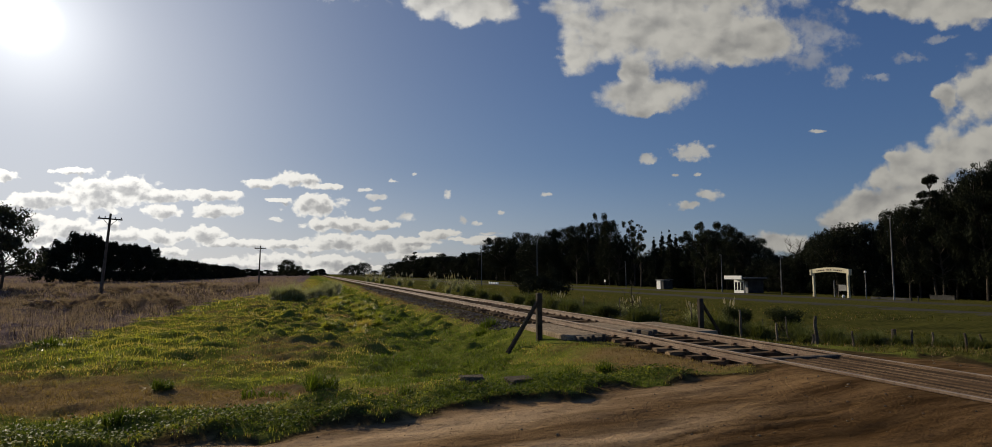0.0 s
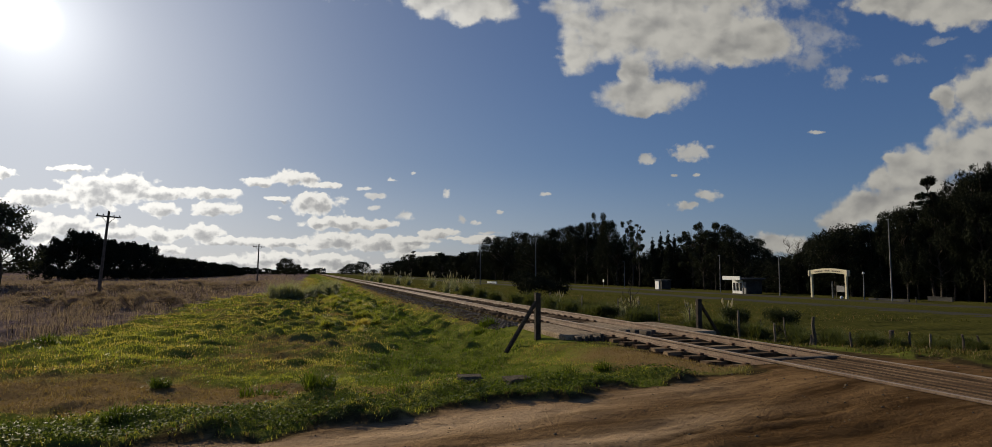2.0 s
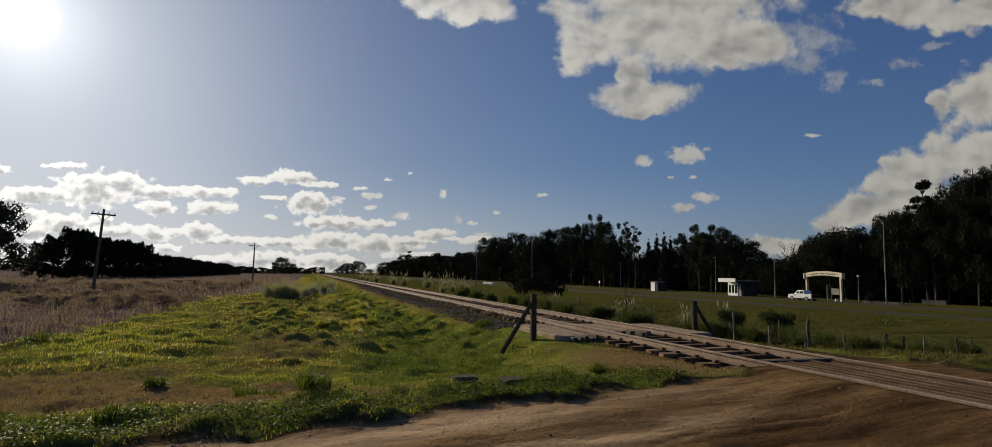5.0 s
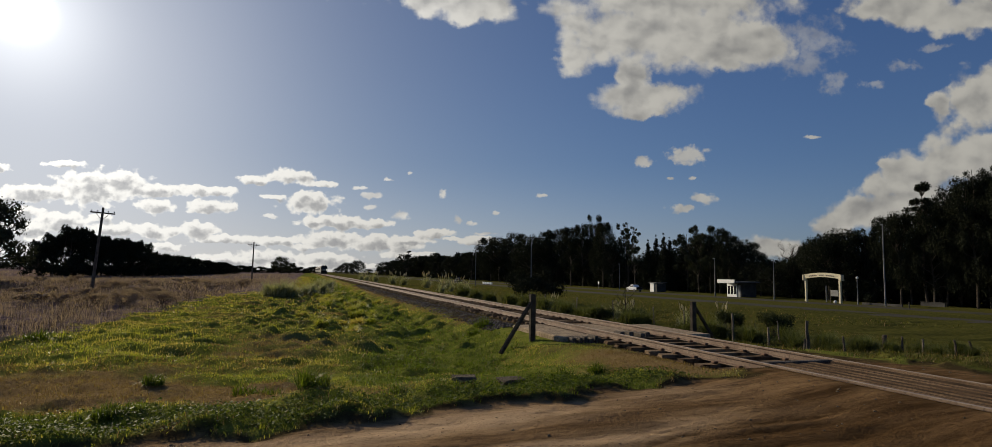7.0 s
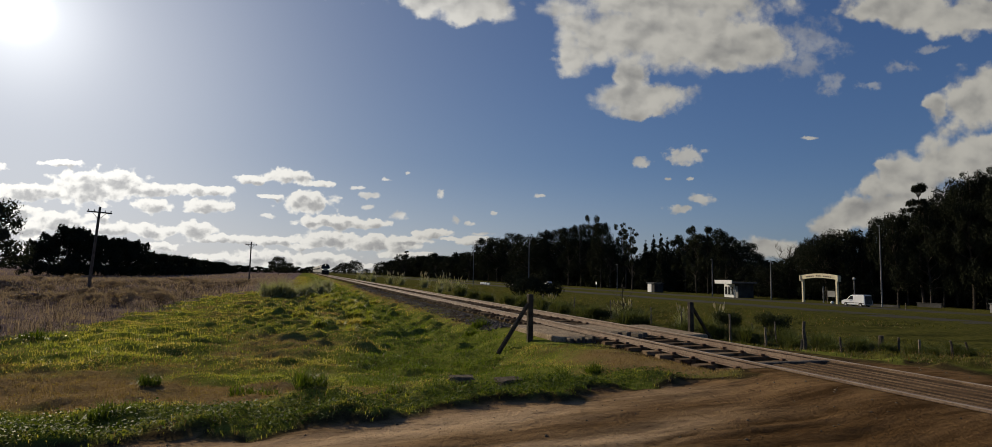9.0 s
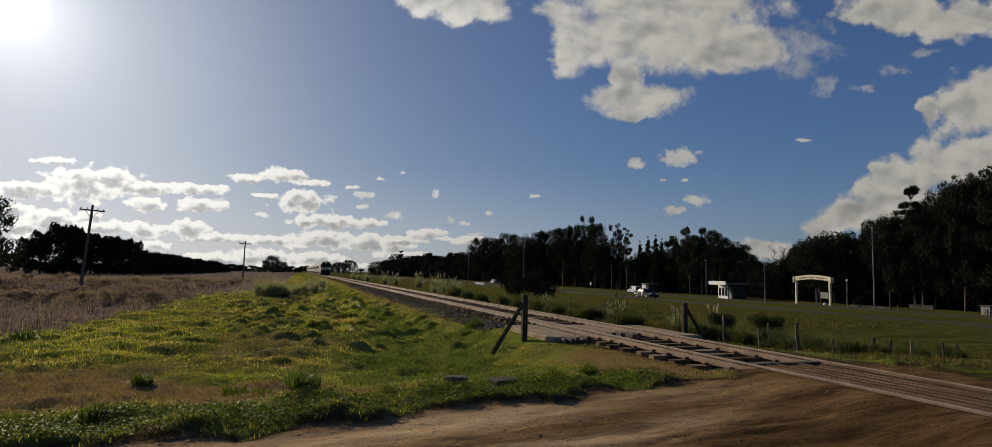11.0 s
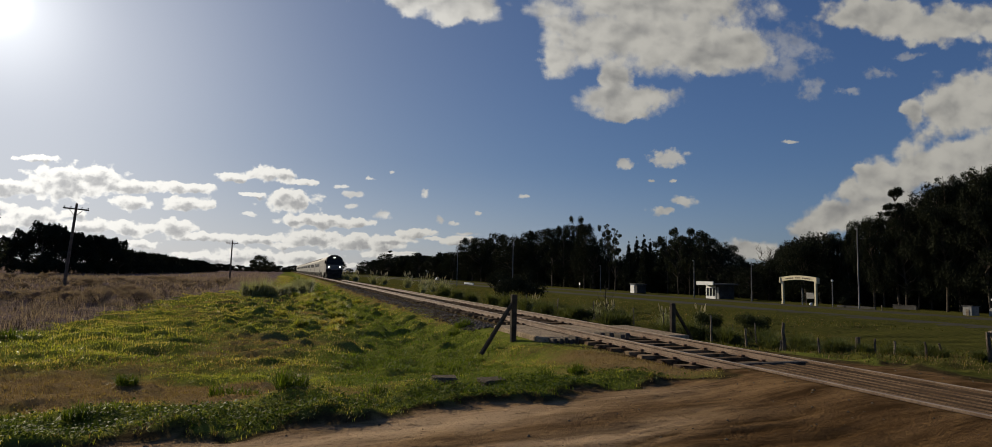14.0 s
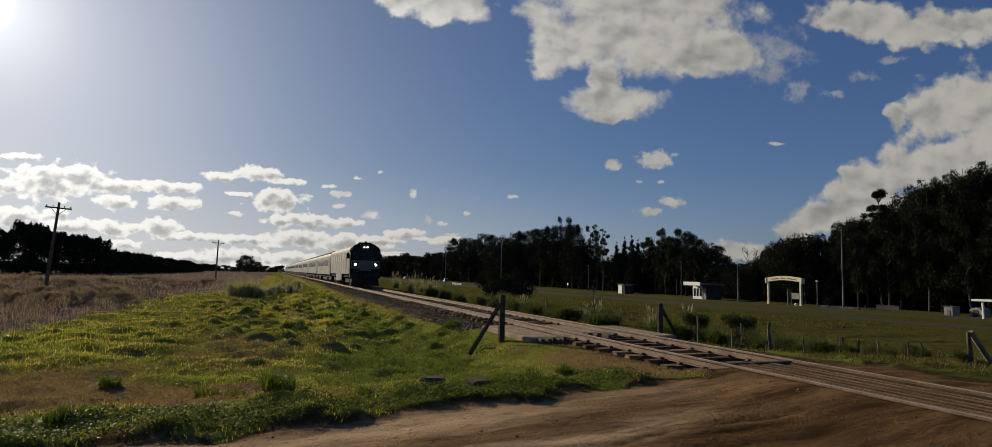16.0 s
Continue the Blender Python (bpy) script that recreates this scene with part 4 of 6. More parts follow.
def build_park_trees():
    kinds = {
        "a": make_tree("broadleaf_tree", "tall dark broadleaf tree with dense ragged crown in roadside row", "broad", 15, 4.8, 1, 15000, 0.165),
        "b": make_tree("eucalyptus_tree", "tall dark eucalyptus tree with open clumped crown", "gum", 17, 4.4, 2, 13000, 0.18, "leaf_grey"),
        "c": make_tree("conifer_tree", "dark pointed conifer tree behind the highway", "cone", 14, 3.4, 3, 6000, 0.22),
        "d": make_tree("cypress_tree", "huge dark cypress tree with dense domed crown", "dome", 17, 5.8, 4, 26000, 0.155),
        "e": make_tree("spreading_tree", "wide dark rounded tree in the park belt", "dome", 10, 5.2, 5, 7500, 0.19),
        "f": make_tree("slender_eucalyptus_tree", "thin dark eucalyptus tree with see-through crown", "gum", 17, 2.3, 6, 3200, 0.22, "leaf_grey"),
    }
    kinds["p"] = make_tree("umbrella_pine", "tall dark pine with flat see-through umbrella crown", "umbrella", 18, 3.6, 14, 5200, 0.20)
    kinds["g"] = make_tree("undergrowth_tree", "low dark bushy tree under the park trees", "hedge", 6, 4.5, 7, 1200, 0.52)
    r = random.Random(12)
    spots = []
    spots += [
        ("e", 46, 563.6, 14.2, 1), ("p", 76, 456, 20.5, 1), ("e", 60, 505.8, 6.6, 1), ("a", 80, 502.9, 19.8, 1), ("e", 84, 464, 17.6, 1), ("a", 80, 369.2, 16.9, 1),
        ("e", 82, 329.9, 14.5, 1), ("a", 80, 285.9, 15, 1), ("a", 80, 253.7, 20.8, 1), ("d", 96, 109.7, 12.5, 1), ("e", 82, 89.9, 7.1, 1), ("e", 80, 84.3, 5.7, 1),
        ("e", 82, 82.3, 7.5, 1), ("a", 84, 80, 9.9, 1), ("e", 82, 246, 20.3, 0.9), ("a", 84.2, 232.9, 21.7, 0.75), ("e", 80.5, 203.8, 19.1, 0.8), ("a", 82, 193.9, 19.4, 0.7)]
    spots += [
        ("a", 84.2, 189.9, 20.3, 0.7), ("a", 80.5, 170.1, 19.5, 0.65), ("a", 82, 164.5, 20.2, 0.6), ("b", 84.2, 161.5, 22.4, 0.55), ("a", 80.5, 148.6, 19.3, 0.55), ("e", 82, 145.7, 14.6, 0.7),
        ("f", 84.2, 141.4, 18.4, 0.85), ("f", 80.5, 132.1, 16.4, 0.8), ("c", 82, 128.2, 13, 0.8), ("c", 84.2, 128.1, 14.3, 0.8), ("c", 80.5, 119.6, 14, 0.8), ("c", 82, 118.7, 13.2, 0.8),
        ("b", 84.2, 115.1, 15.3, 0.7), ("b", 80.5, 106.1, 14.8, 0.7), ("b", 82, 104.3, 14.5, 0.65), ("a", 84.2, 104, 14.1, 0.6), ("a", 80.5, 96.9, 12.4, 0.6), ("e", 82, 95.8, 10.9, 0.7)]
    spots += [
        ("e", 84.2, 79.1, 11.1, 0.7), ("e", 80.5, 73.3, 11.6, 0.7), ("e", 82, 71.5, 12.1, 0.85), ("e", 84.2, 71.5, 11.8, 0.75), ("c", 80.5, 65.3, 12.6, 0.8), ("a", 82, 67.9, 10.6, 0.6),
        ("a", 84.2, 66.2, 13.6, 0.6), ("a", 80.5, 61.3, 13.4, 0.6), ("a", 82, 60.9, 13.7, 0.55), ("p", 81, 57.9, 17.1, 0.68), ("a", 80.5, 56.7, 14.5, 0.6), ("d", 82, 56.1, 15.8, 0.5),
        ("d", 84.2, 55.7, 17.6, 0.5), ("d", 80.5, 51.4, 17.8, 0.5), ("d", 82, 50.7, 18.1, 0.5), ("d", 84.2, 50.3, 18.7, 0.55), ("d", 80.5, 46.4, 18.4, 0.55), ("d", 82, 45.5, 19.2, 0.55)]
    spots += [
        ("d", 84.2, 44.8, 19.6, 0.6), ("d", 80.5, 40, 18.7, 0.6), ("a", 82, 36.9, 18.4, 0.8), ("a", 84.2, 33.3, 18, 0.8), ("e", 84.5, 248.1, 12, 1), ("e", 86, 232.5, 11.5, 1),
        ("e", 88.2, 220.7, 11.1, 1), ("e", 84.5, 196.5, 10.4, 1), ("e", 86, 186.6, 10.1, 1), ("e", 88.2, 179.2, 9.9, 1), ("e", 84.5, 161.2, 9.3, 1), ("e", 86, 154.5, 9.1, 1),
        ("e", 88.2, 149.6, 8.9, 1), ("e", 84.5, 130.3, 7.8, 1), ("e", 86, 124.8, 7.7, 1), ("e", 88.2, 120.7, 7.6, 1), ("e", 84.5, 109.3, 7.2, 1), ("e", 86, 105.4, 7.1, 1)]
    spots += [
        ("e", 88.2, 81.7, 7.6, 1), ("e", 84.5, 75.3, 7.3, 1), ("e", 86, 73.7, 7.3, 1), ("e", 88.2, 72.8, 7.3, 1), ("e", 84.5, 67.2, 7, 1), ("e", 86, 64.7, 11.7, 0.8),
        ("e", 88.2, 63.6, 11.7, 0.8), ("e", 84.5, 58.5, 11.1, 0.8), ("e", 86, 57.2, 11.1, 0.8), ("e", 88.2, 56.4, 11, 0.8), ("e", 84.5, 51.9, 10.5, 0.8), ("e", 86, 50.8, 10.5, 0.8),
        ("e", 88.2, 50.2, 10.5, 0.8), ("e", 84.5, 46.3, 10, 0.8), ("e", 86, 45.4, 10, 0.8)]
    # darker crowns close behind the front row
    spots += [
        ("e", 90, 258.7, 18, 0.8), ("e", 92, 243.7, 18.1, 0.8), ("e", 89, 219.8, 16.8, 0.8), ("e", 90, 207.9, 17.1, 0.8), ("e", 92, 200.6, 17.7, 0.8), ("e", 89, 183.6, 17, 0.8),
        ("e", 90, 176.9, 17.1, 0.8), ("e", 92, 173.1, 16.4, 0.8), ("e", 89, 160.6, 13.2, 0.8), ("e", 90, 155.5, 10.3, 0.8), ("e", 92, 141.7, 11.2, 0.8), ("e", 89, 132.3, 11.4, 0.8),
        ("e", 90, 129.4, 10.6, 0.8), ("e", 92, 125.2, 12.7, 0.8), ("e", 89, 116.3, 12.4, 0.8), ("e", 90, 113.1, 11.9, 0.8), ("e", 92, 111.7, 10.7, 0.8)]
    y = 300
    while y < 620:
        spots.append(("g", 92 + r.uniform(-8, 10), y, r.uniform(13, 17), 1.15))
        y += r.uniform(12, 18)
    # low growth that closes the belt behind and under the tall crowns
    y = 26
    while y < 330:
        if not 80 < y < 97:
            spots.append(("g", 96 + r.uniform(-4, 7), y, r.uniform(7.5, 9.5) if y < 75 or y > 100 else 5.5, 1.3))
        spots.append(("g", 88 + r.uniform(-2, 3), y + 3, r.uniform(4.0, 5.5), 1.5))
        y += r.uniform(5.5, 7.5)
    for x, yy, s in ((34, 600, 8.5), (38, 590, 12), (42, 580, 10), (30, 620, 6), (52, 520, 6), (66, 470, 9), (72, 440, 12), (64, 520, 9), (70, 540, 14)):
        spots.append(("e", x, yy, s, 1.3))
    # the same 1.25 move and enlargement as beyond(), tops fitted to the view
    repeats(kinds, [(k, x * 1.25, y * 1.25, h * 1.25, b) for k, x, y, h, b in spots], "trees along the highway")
    bare = make_bare("bare_tree", "leafless pale grey tree between dark park trees", 9.5, 4.0, 8, 260)
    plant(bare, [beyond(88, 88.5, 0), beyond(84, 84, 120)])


def build_left_trees():
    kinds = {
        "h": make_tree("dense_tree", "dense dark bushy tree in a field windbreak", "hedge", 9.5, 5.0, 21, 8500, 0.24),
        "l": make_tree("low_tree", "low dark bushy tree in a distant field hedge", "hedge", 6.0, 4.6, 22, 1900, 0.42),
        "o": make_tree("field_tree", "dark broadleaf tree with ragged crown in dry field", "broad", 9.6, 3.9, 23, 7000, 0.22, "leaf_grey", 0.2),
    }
    r = random.Random(31)
    spots = [("l", -39.0, 84, 4.6, 0.8), ("l", -43.5, 85, 5.0, 0.9), ("o", -36.2, 86, 11.2, 0.8), ("o", -42.5, 88, 11.0, 1.0), ("o", -46, 86, 10.5, 1.0)]
    for px, py, h in ((-58.5, 160, 8.5), (-56, 160.5, 10.2), (-53, 161.6, 12.2), (-50.5, 163, 11.5), (-48.0, 163, 10.3), (-45.5, 164, 9.8), (-43, 164.4, 9.6), (-40.5, 165, 9.3), (-38.5, 165.5, 8.7), (-55, 172, 10.5), (-50, 174, 10.5), (-44, 174, 9.4)):
        spots.append(("h", px, py, h, 0.9))
    for i in range(22):
        k = i / 21
        spots.append(("l", -39 + 3 * k + r.uniform(-0.8, 0.8), 178 + 150 * k, 7.0 - 2.2 * k + r.uniform(-0.5, 0.5), 1.0))
    for i in range(14):
        spots.append(("l", -66 + i * 5.5, 480 + r.uniform(-10, 30), r.uniform(4.0, 6.5), 1.5))
    spots += [("o", -11.0, 290, 9.0, 1.0), ("o", -7.5, 300, 6.4, 1.2)]
    for i in range(16):
        spots.append(("l", -420 + i * 18, 470 + r.uniform(-20, 20), r.uniform(6, 10), 1.8))
    repeats(kinds, spots, "trees of the field hedge")


def make_bush(name, label, width, height, seed, count=900, size=0.12, leaf="leaf_bush"):
    r = random.Random(seed)
    b = empty(name, label=label, category="shrub")
    bm = bmesh.new()
    centres, radii = [], []
    for i in range(16):
        a, w = i * 2.4, width * 0.5 * r.uniform(0.2, 0.95)
        e = Vector((math.cos(a) * w, math.sin(a) * w, height * r.uniform(0.35, 0.8)))
        limb(bm, (0, 0, -0.05), e, 0.02, 0.006, r, 0.1, 4)
        centres.append(e)
        radii.append(min(width, height) * r.uniform(0.16, 0.30))
    part("branches", bm, M["bark"], b)
    v, f, s = leaves(centres, radii, count, size, seed, 0.9, 0.3)
    o = new("foliage", mesh_of("foliage", v, f, s, M[leaf]))
    o.parent = b
    return b


def blades(xs, ys, length, width, lean, seed, zs=None, curl=0.45):
    """Grass blades: each a bent strip of three triangles."""
    r = np.random.default_rng(seed)
    n = len(xs)
    zs = height_at(xs, ys) - 0.01 if zs is None else zs
    L, Wd = np.broadcast_to(length, n) * r.uniform(0.55, 1.25, n), np.broadcast_to(width, n) * r.uniform(0.7, 1.3, n)
    a, tilt = r.uniform(0, math.tau, n), np.abs(r.normal(0, lean, n))
    dx, dy = np.cos(a), np.sin(a)
    base = np.stack([xs, ys, zs], -1)
    side = np.stack([-dy, dx, np.zeros(n)], -1) * Wd[:, None] * 0.5
    mid = base + np.stack([dx * np.sin(tilt), dy * np.sin(tilt), np.cos(tilt)], -1) * (L * 0.55)[:, None]
    t2 = tilt + curl * r.uniform(0.4, 1.8, n)
    tip = mid + np.stack([dx * np.sin(t2), dy * np.sin(t2), np.cos(t2)], -1) * (L * 0.5)[:, None]
    v = np.stack([base - side, base + side, mid - side * 0.75, mid + side * 0.75, tip], 1)
    k = (np.arange(n) * 5)[:, None]
    f = np.concatenate([k + [0, 1, 3, 2], k + [2, 3, 4]], 1)
    sizes = np.tile([4, 3], n)
    return v.reshape(-1, 3), f.ravel(), sizes


def make_tuft(name, label, width, length, seed, count=160, leaf="leaf_tuft", blade=0.012, plumes=0):
    """A tussock of long arching blades, with feathery plumes where it has them."""
    r = np.random.default_rng(seed)
    t = empty(name, label=label, category="grass tussock")
    a, w = r.uniform(0, math.tau, count), width * 0.22 * np.sqrt(r.random(count))
    v, f, s = blades(np.cos(a) * w, np.sin(a) * w, length, blade, 0.55, seed, np.full(count, -0.02), 0.75)
    o = new("foliage", mesh_of("foliage", v, f, s, M[leaf]))
    o.parent = t
    for k in range(plumes):
        q = random.Random(seed * 10 + k)
        an, h = q.uniform(0, math.tau), length * q.uniform(0.95, 1.25)
        e = Vector((math.cos(an) * h * 0.28, math.sin(an) * h * 0.28, h))
        bm = tubes([(0, 0, 0), e * 0.6 + Vector((0, 0, 0.05)), e * 0.8], [0.008, 0.006, 0.005], 4)
        tube(bm, [e * 0.78, e * 0.86, e * 0.95, e * 1.04], [0.01, 0.05, 0.04, 0.008], 5)
        part("plume", bm, M["plume"], t, "pale feathery plume")
    return t


# ---- posts and fences ----
def post_mesh(h, w, seed):
    """A hewn post, a little crooked, with a split top."""
    r = random.Random(seed)
    w *= 0.68
    bm = bmesh.new()
    pts = [(r.uniform(-1, 1) * 0.02, r.uniform(-1, 1) * 0.02, z) for z in (-0.35, h * 0.3, h * 0.7, h)]
    tube(bm, pts, [w * 0.55, w * 0.55, w * 0.5, w * 0.46], 7)
    for v in bm.verts:
        v.co += Vector((r.uniform(-1, 1), r.uniform(-1, 1), r.uniform(-1, 1))) * w * 0.07
    return bm


def build_fences():
    strainer = empty("strainer_post", pose(5.99, 15.1, lay(5.99, 15.1)), "dark squared timber strainer post with slanting brace", "fence post", "strainer posts")
    part("post", boxes((-0.075, 0.075, -0.075, 0.075, -0.4, 1.27), bevel=0.02), M["post_dark"], strainer)
    part("brace", tubes([(-0.95, -0.1, -0.32), (-0.05, 0.0, 1.02)], [0.065, 0.06], 6), M["post_dark"], strainer)
    other = empty("strainer_post", pose(11.75, 15.8, lay(11.75, 15.8)), "dark squared timber strainer post with slanting brace", "fence post", "strainer posts")
    part("post", boxes((-0.075, 0.075, -0.075, 0.075, -0.5, 1.12), bevel=0.02), M["post_dark"], other)
    part("brace", tubes([(1.1, 0.1, -0.45), (0.04, 0.0, 0.98)], [0.062, 0.058], 6), M["post_dark"], other)
    r = random.Random(4)
    for x, y, h, w, lean in ((14.67, 20.33, 0.81, 0.07, 0), (13.76, 16.37, 0.93, 0.11, 1), (16.91, 18.96, 0.47, 0.06, 10), (13.97, 15.04, 0.61, 0.1, -2), (15.2, 15.85, 0.71, 0.07, 5), (13.23, 12.81, 0.81, 0.13, 2),
                             (12.94, 12.64, 0.36, 0.1, -4), (14.4, 12.67, 0.48, 0.08, -3), (15.6, 12.45, 0.5, 0.2, 0), (15.8, 12.06, 0.46, 0.08, 2), (15.9, 11.57, 0.46, 0.08, 0), (16.1, 10.87, 0.44, 0.08, 0), (16.2, 10.5, 0.42, 0.08, -12), (16.3, 9.49, 0.72, 0.14, 1),
                             (15.0, 23.0, 0.9, 0.09, 2), (15.2, 27.0, 0.95, 0.09, -3), (15.3, 31.5, 0.95, 0.1, 1), (15.2, 36.0, 0.9, 0.1, 3), (15.4, 41.0, 0.95, 0.1, 0)):
        p = part("fence_post", post_mesh(h, w, int(x * 100 + y * 7)), M["grey_wood"] if r.random() < 0.6 else M["post_wood"], None)
        p.matrix_basis = pose(x, y, lay(x, y), r.uniform(-3, 3), lean, r.uniform(0, 360))
        tagged(p, "short weathered timber fence post, leaning" if abs(lean) > 3 else "short weathered timber fence post", "fence post", "fence posts along the field")
    b = part("fence_brace", tubes([(0.55, -0.15, 0), (0.05, 0.0, 0.78)], [0.07, 0.065], 6), M["grey_wood"], None)
    b.matrix_basis = pose(16.3, 9.49, lay(16.3, 9.49) - 0.05)
    tagged(b, "slanting timber brace against a fence post", "fence brace")


# ---- poles and street furniture ----
def power_pole(x, y, h, lean, turn=0):
    p = empty("utility_pole", pose(x, y, lay(x, y), 0, lean, turn), "weathered wooden utility pole with a crossarm in dry field", "utility pole", "utility poles")
    part("pole", tubes([(0, 0, -0.5), (0, 0, h * 0.5), (0, 0, h)], [0.14, 0.12, 0.09], 8), M["post_wood"], p)
    part("crossarm", boxes((-0.95, 0.95, 0.09, 0.19, h - 0.55, h - 0.43), bevel=0.01), M["post_wood"], p)
    for s in (-1, 1):
        part("brace", tubes([(s * 0.55, 0.14, h - 0.5), (0, 0.1, h - 1.15)], [0.02, 0.02], 4), M["post_wood"], p)
    for s in (-0.85, -0.4, 0.4, 0.85):
        part("insulator", tubes([(s, 0.14, h - 0.43), (s, 0.14, h - 0.34), (s, 0.14, h - 0.27)], [0.025, 0.045, 0.02], 6), M["grey_wall"], p)
    return p


def curved_lamp(x, y, h, turn):
    p = empty("street_lamp", pose(x, y, lay(x, y), 0, 0, turn), "tall steel street lamp with curved arm beside highway", "street lamp", "curved street lamps")
    pts = [(0, 0, -0.3), (0, 0, h * 0.85), (0.15, 0, h * 0.94), (0.6, 0, h * 0.99), (1.2, 0, h), (2.2, 0, h)]
    part("pole", tubes(pts, [0.11, 0.08, 0.07, 0.06, 0.055, 0.05], 8), M["steel"], p)
    part("lamp_head", boxes((2.1, 2.8, -0.14, 0.14, h - 0.10, h + 0.08), bevel=0.04), M["grey_wall"], p)


def plain_pole(x, y, h, name="lighting_pole", label="slim grey lighting pole at the park edge"):
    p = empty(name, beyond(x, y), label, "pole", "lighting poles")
    part("pole", tubes([(0, 0, -0.3), (0, 0, h * 0.6), (0, 0, h)], [0.10, 0.075, 0.05], 8), M["steel"], p)
    part("lamp_head", boxes((-0.35, 0.05, -0.1, 0.1, h - 0.05, h + 0.07), bevel=0.03), M["grey_wall"], p)


def globe_lamp(x, y, h):
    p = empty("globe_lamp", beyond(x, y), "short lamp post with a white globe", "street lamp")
    part("post", tubes([(0, 0, -0.2), (0, 0, h)], [0.07, 0.055], 8), M["steel"], p)
    bm = bmesh.new()
    bmesh.ops.create_uvsphere(bm, u_segments=12, v_segments=8, radius=0.17)
    bmesh.ops.translate(bm, verts=bm.verts, vec=(0, 0, h + 0.2))
    part("globe", bm, M["white"], p, "white glass globe", True)


def build_arch():
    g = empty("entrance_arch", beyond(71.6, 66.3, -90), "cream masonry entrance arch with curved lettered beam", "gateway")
    for x in (-2.95, 2.95):
        leg = part("pillar", boxes((x - 0.15, x + 0.15, -0.15, 0.15, -0.2, 4.05), bevel=0.03), M["cream"], g)
        part("plinth", boxes((x - 0.17, x + 0.17, -0.17, 0.17, -0.2, 0.35), bevel=0.02), M["cream"], leg)
        part("cap", boxes((x - 0.42 if x < 0 else x + 0.16, x - 0.16 if x < 0 else x + 0.42, -0.3, 0.3, 3.15, 4.0), bevel=0.03), M["cream"], leg)
    bm = bmesh.new()
    n = 16
    top = [(-3.2 + 6.4 * i / n, 4.0 + 0.30 * math.sin(math.pi * i / n)) for i in range(n + 1)]
    prism(bm, top + [(x, z - 0.62) for x, z in reversed(top)], "y", -0.2, 0.2)
    beam = part("beam", bm, M["cream"], g)
    r = random.Random(2)
    for i in range(15):
        x = -2.1 + i * 0.30
        if i in (5, 9):
            continue
        z = 3.64 + 0.30 * math.sin(math.pi * (x + 3.2) / 6.4)
        part("letter_bar", boxes((x - 0.11, x + 0.11, -0.225, -0.202, z - 0.08, z + 0.08)), M["grey_wood"], beam)
    part("gate_post", boxes((-0.62, -0.48, 1.2, 1.34, -0.1, 2.4)), M["steel"], g)
    s = empty("park_sign", beyond(73.6, 66.1, -90), "small dark framed board under the arch", "sign")
    part("board", boxes((-0.7, 0.7, -0.04, 0.04, 0.9, 1.8), bevel=0.02), M["grey_wall"], s)
    for x in (-0.72, 0.72):
        part("post", boxes((x - 0.05, x + 0.05, -0.05, 0.05, -0.2, 1.95)), M["post_wood"], s)
    bm = bmesh.new()
    bmesh.ops.create_uvsphere(bm, u_segments=14, v_segments=9, radius=0.23)
    b = part("stone_ball", bm, M["white"], None, smooth=True)
    b.matrix_basis = beyond(70.9, 63.6) @ pose(0, 0, 0.18)
    tagged(b, "white painted round bollard stone at the road edge", "bollard")


def build_kiosk():
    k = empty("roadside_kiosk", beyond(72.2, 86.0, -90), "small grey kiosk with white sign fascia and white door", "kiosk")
    part("wall", boxes((-0.9, 2.3, 0.0, 3.2, -0.2, 2.5), bevel=0.02), M["shaded_wall"], k)
    part("roof", boxes((-1.2, 2.95, -1.5, 3.5, 2.5, 2.75), bevel=0.03), M["roof_grey"], k)
    part("fascia", boxes((-1.9, 2.55, -1.66, -1.52, 2.4, 3.05), bevel=0.02), M["white"], k, "white sign fascia")
    part("front_panel", boxes((-1.2, 1.35, -0.14, -0.01, -0.1, 2.35), bevel=0.02), M["white"], k, "white painted front")
    for x in (-0.95, -0.15, 0.65):
        p = part("glazing", boxes((x, x + 0.55, -0.17, -0.142, 0.5, 1.9)), M["glass"], k, "dark window pane")
    part("door", boxes((1.55, 2.1, -0.05, -0.01, 0.0, 2.05)), M["grey_wall"], k)
    b = empty("white_hut", beyond(73.0, 112.0, -90), "small white roadside hut under dark trees", "hut")
    part("wall", boxes((-1.35, 0.2, 0, 2.4, -0.2, 1.95), bevel=0.03), M["white"], b)
    # box added to stand for the hut's darker side
    part("lean_to", boxes((0.205, 1.2, 0.1, 2.4, -0.2, 1.8), bevel=0.03), M["shaded_wall"], b, "hut's darker side as a dim grey box")
    part("roof", boxes((-1.5, 1.3, -0.2, 2.6, 1.95, 2.12), bevel=0.03), M["roof_grey"], b)
    h = empty("pale_house", beyond(73.5, 44.85, -90), "small pale house under park trees, wall greyed for shade", "house")
    # grey stands in for tree shade; size fitted to the camera's view
    part("wall", boxes((-0.48, 0.48, 0, 1.3, -0.2, 1.0), bevel=0.03), M["grey_wall"], h)
    part("roof", boxes((-0.56, 0.56, -0.1, 1.4, 1.0, 1.1), bevel=0.03), M["roof_grey"], h)
    part("door", boxes((-0.12, 0.2, -0.05, -0.01, 0.0, 0.7)), M["grey_wood"], h)
    s = empty("bus_shelter", beyond(69.0, 37.7, -90), "white flat-roofed shelter on slim post", "shelter")
    part("roof", boxes((-1.6, 1.6, -0.9, 0.9, 1.85, 2.08), bevel=0.03), M["white"], s)
    for x in (-1.05, 1.1):
        part("post", boxes((x - 0.09, x + 0.09, -0.09, 0.09, -0.2, 1.85), bevel=0.02), M["white"], s)


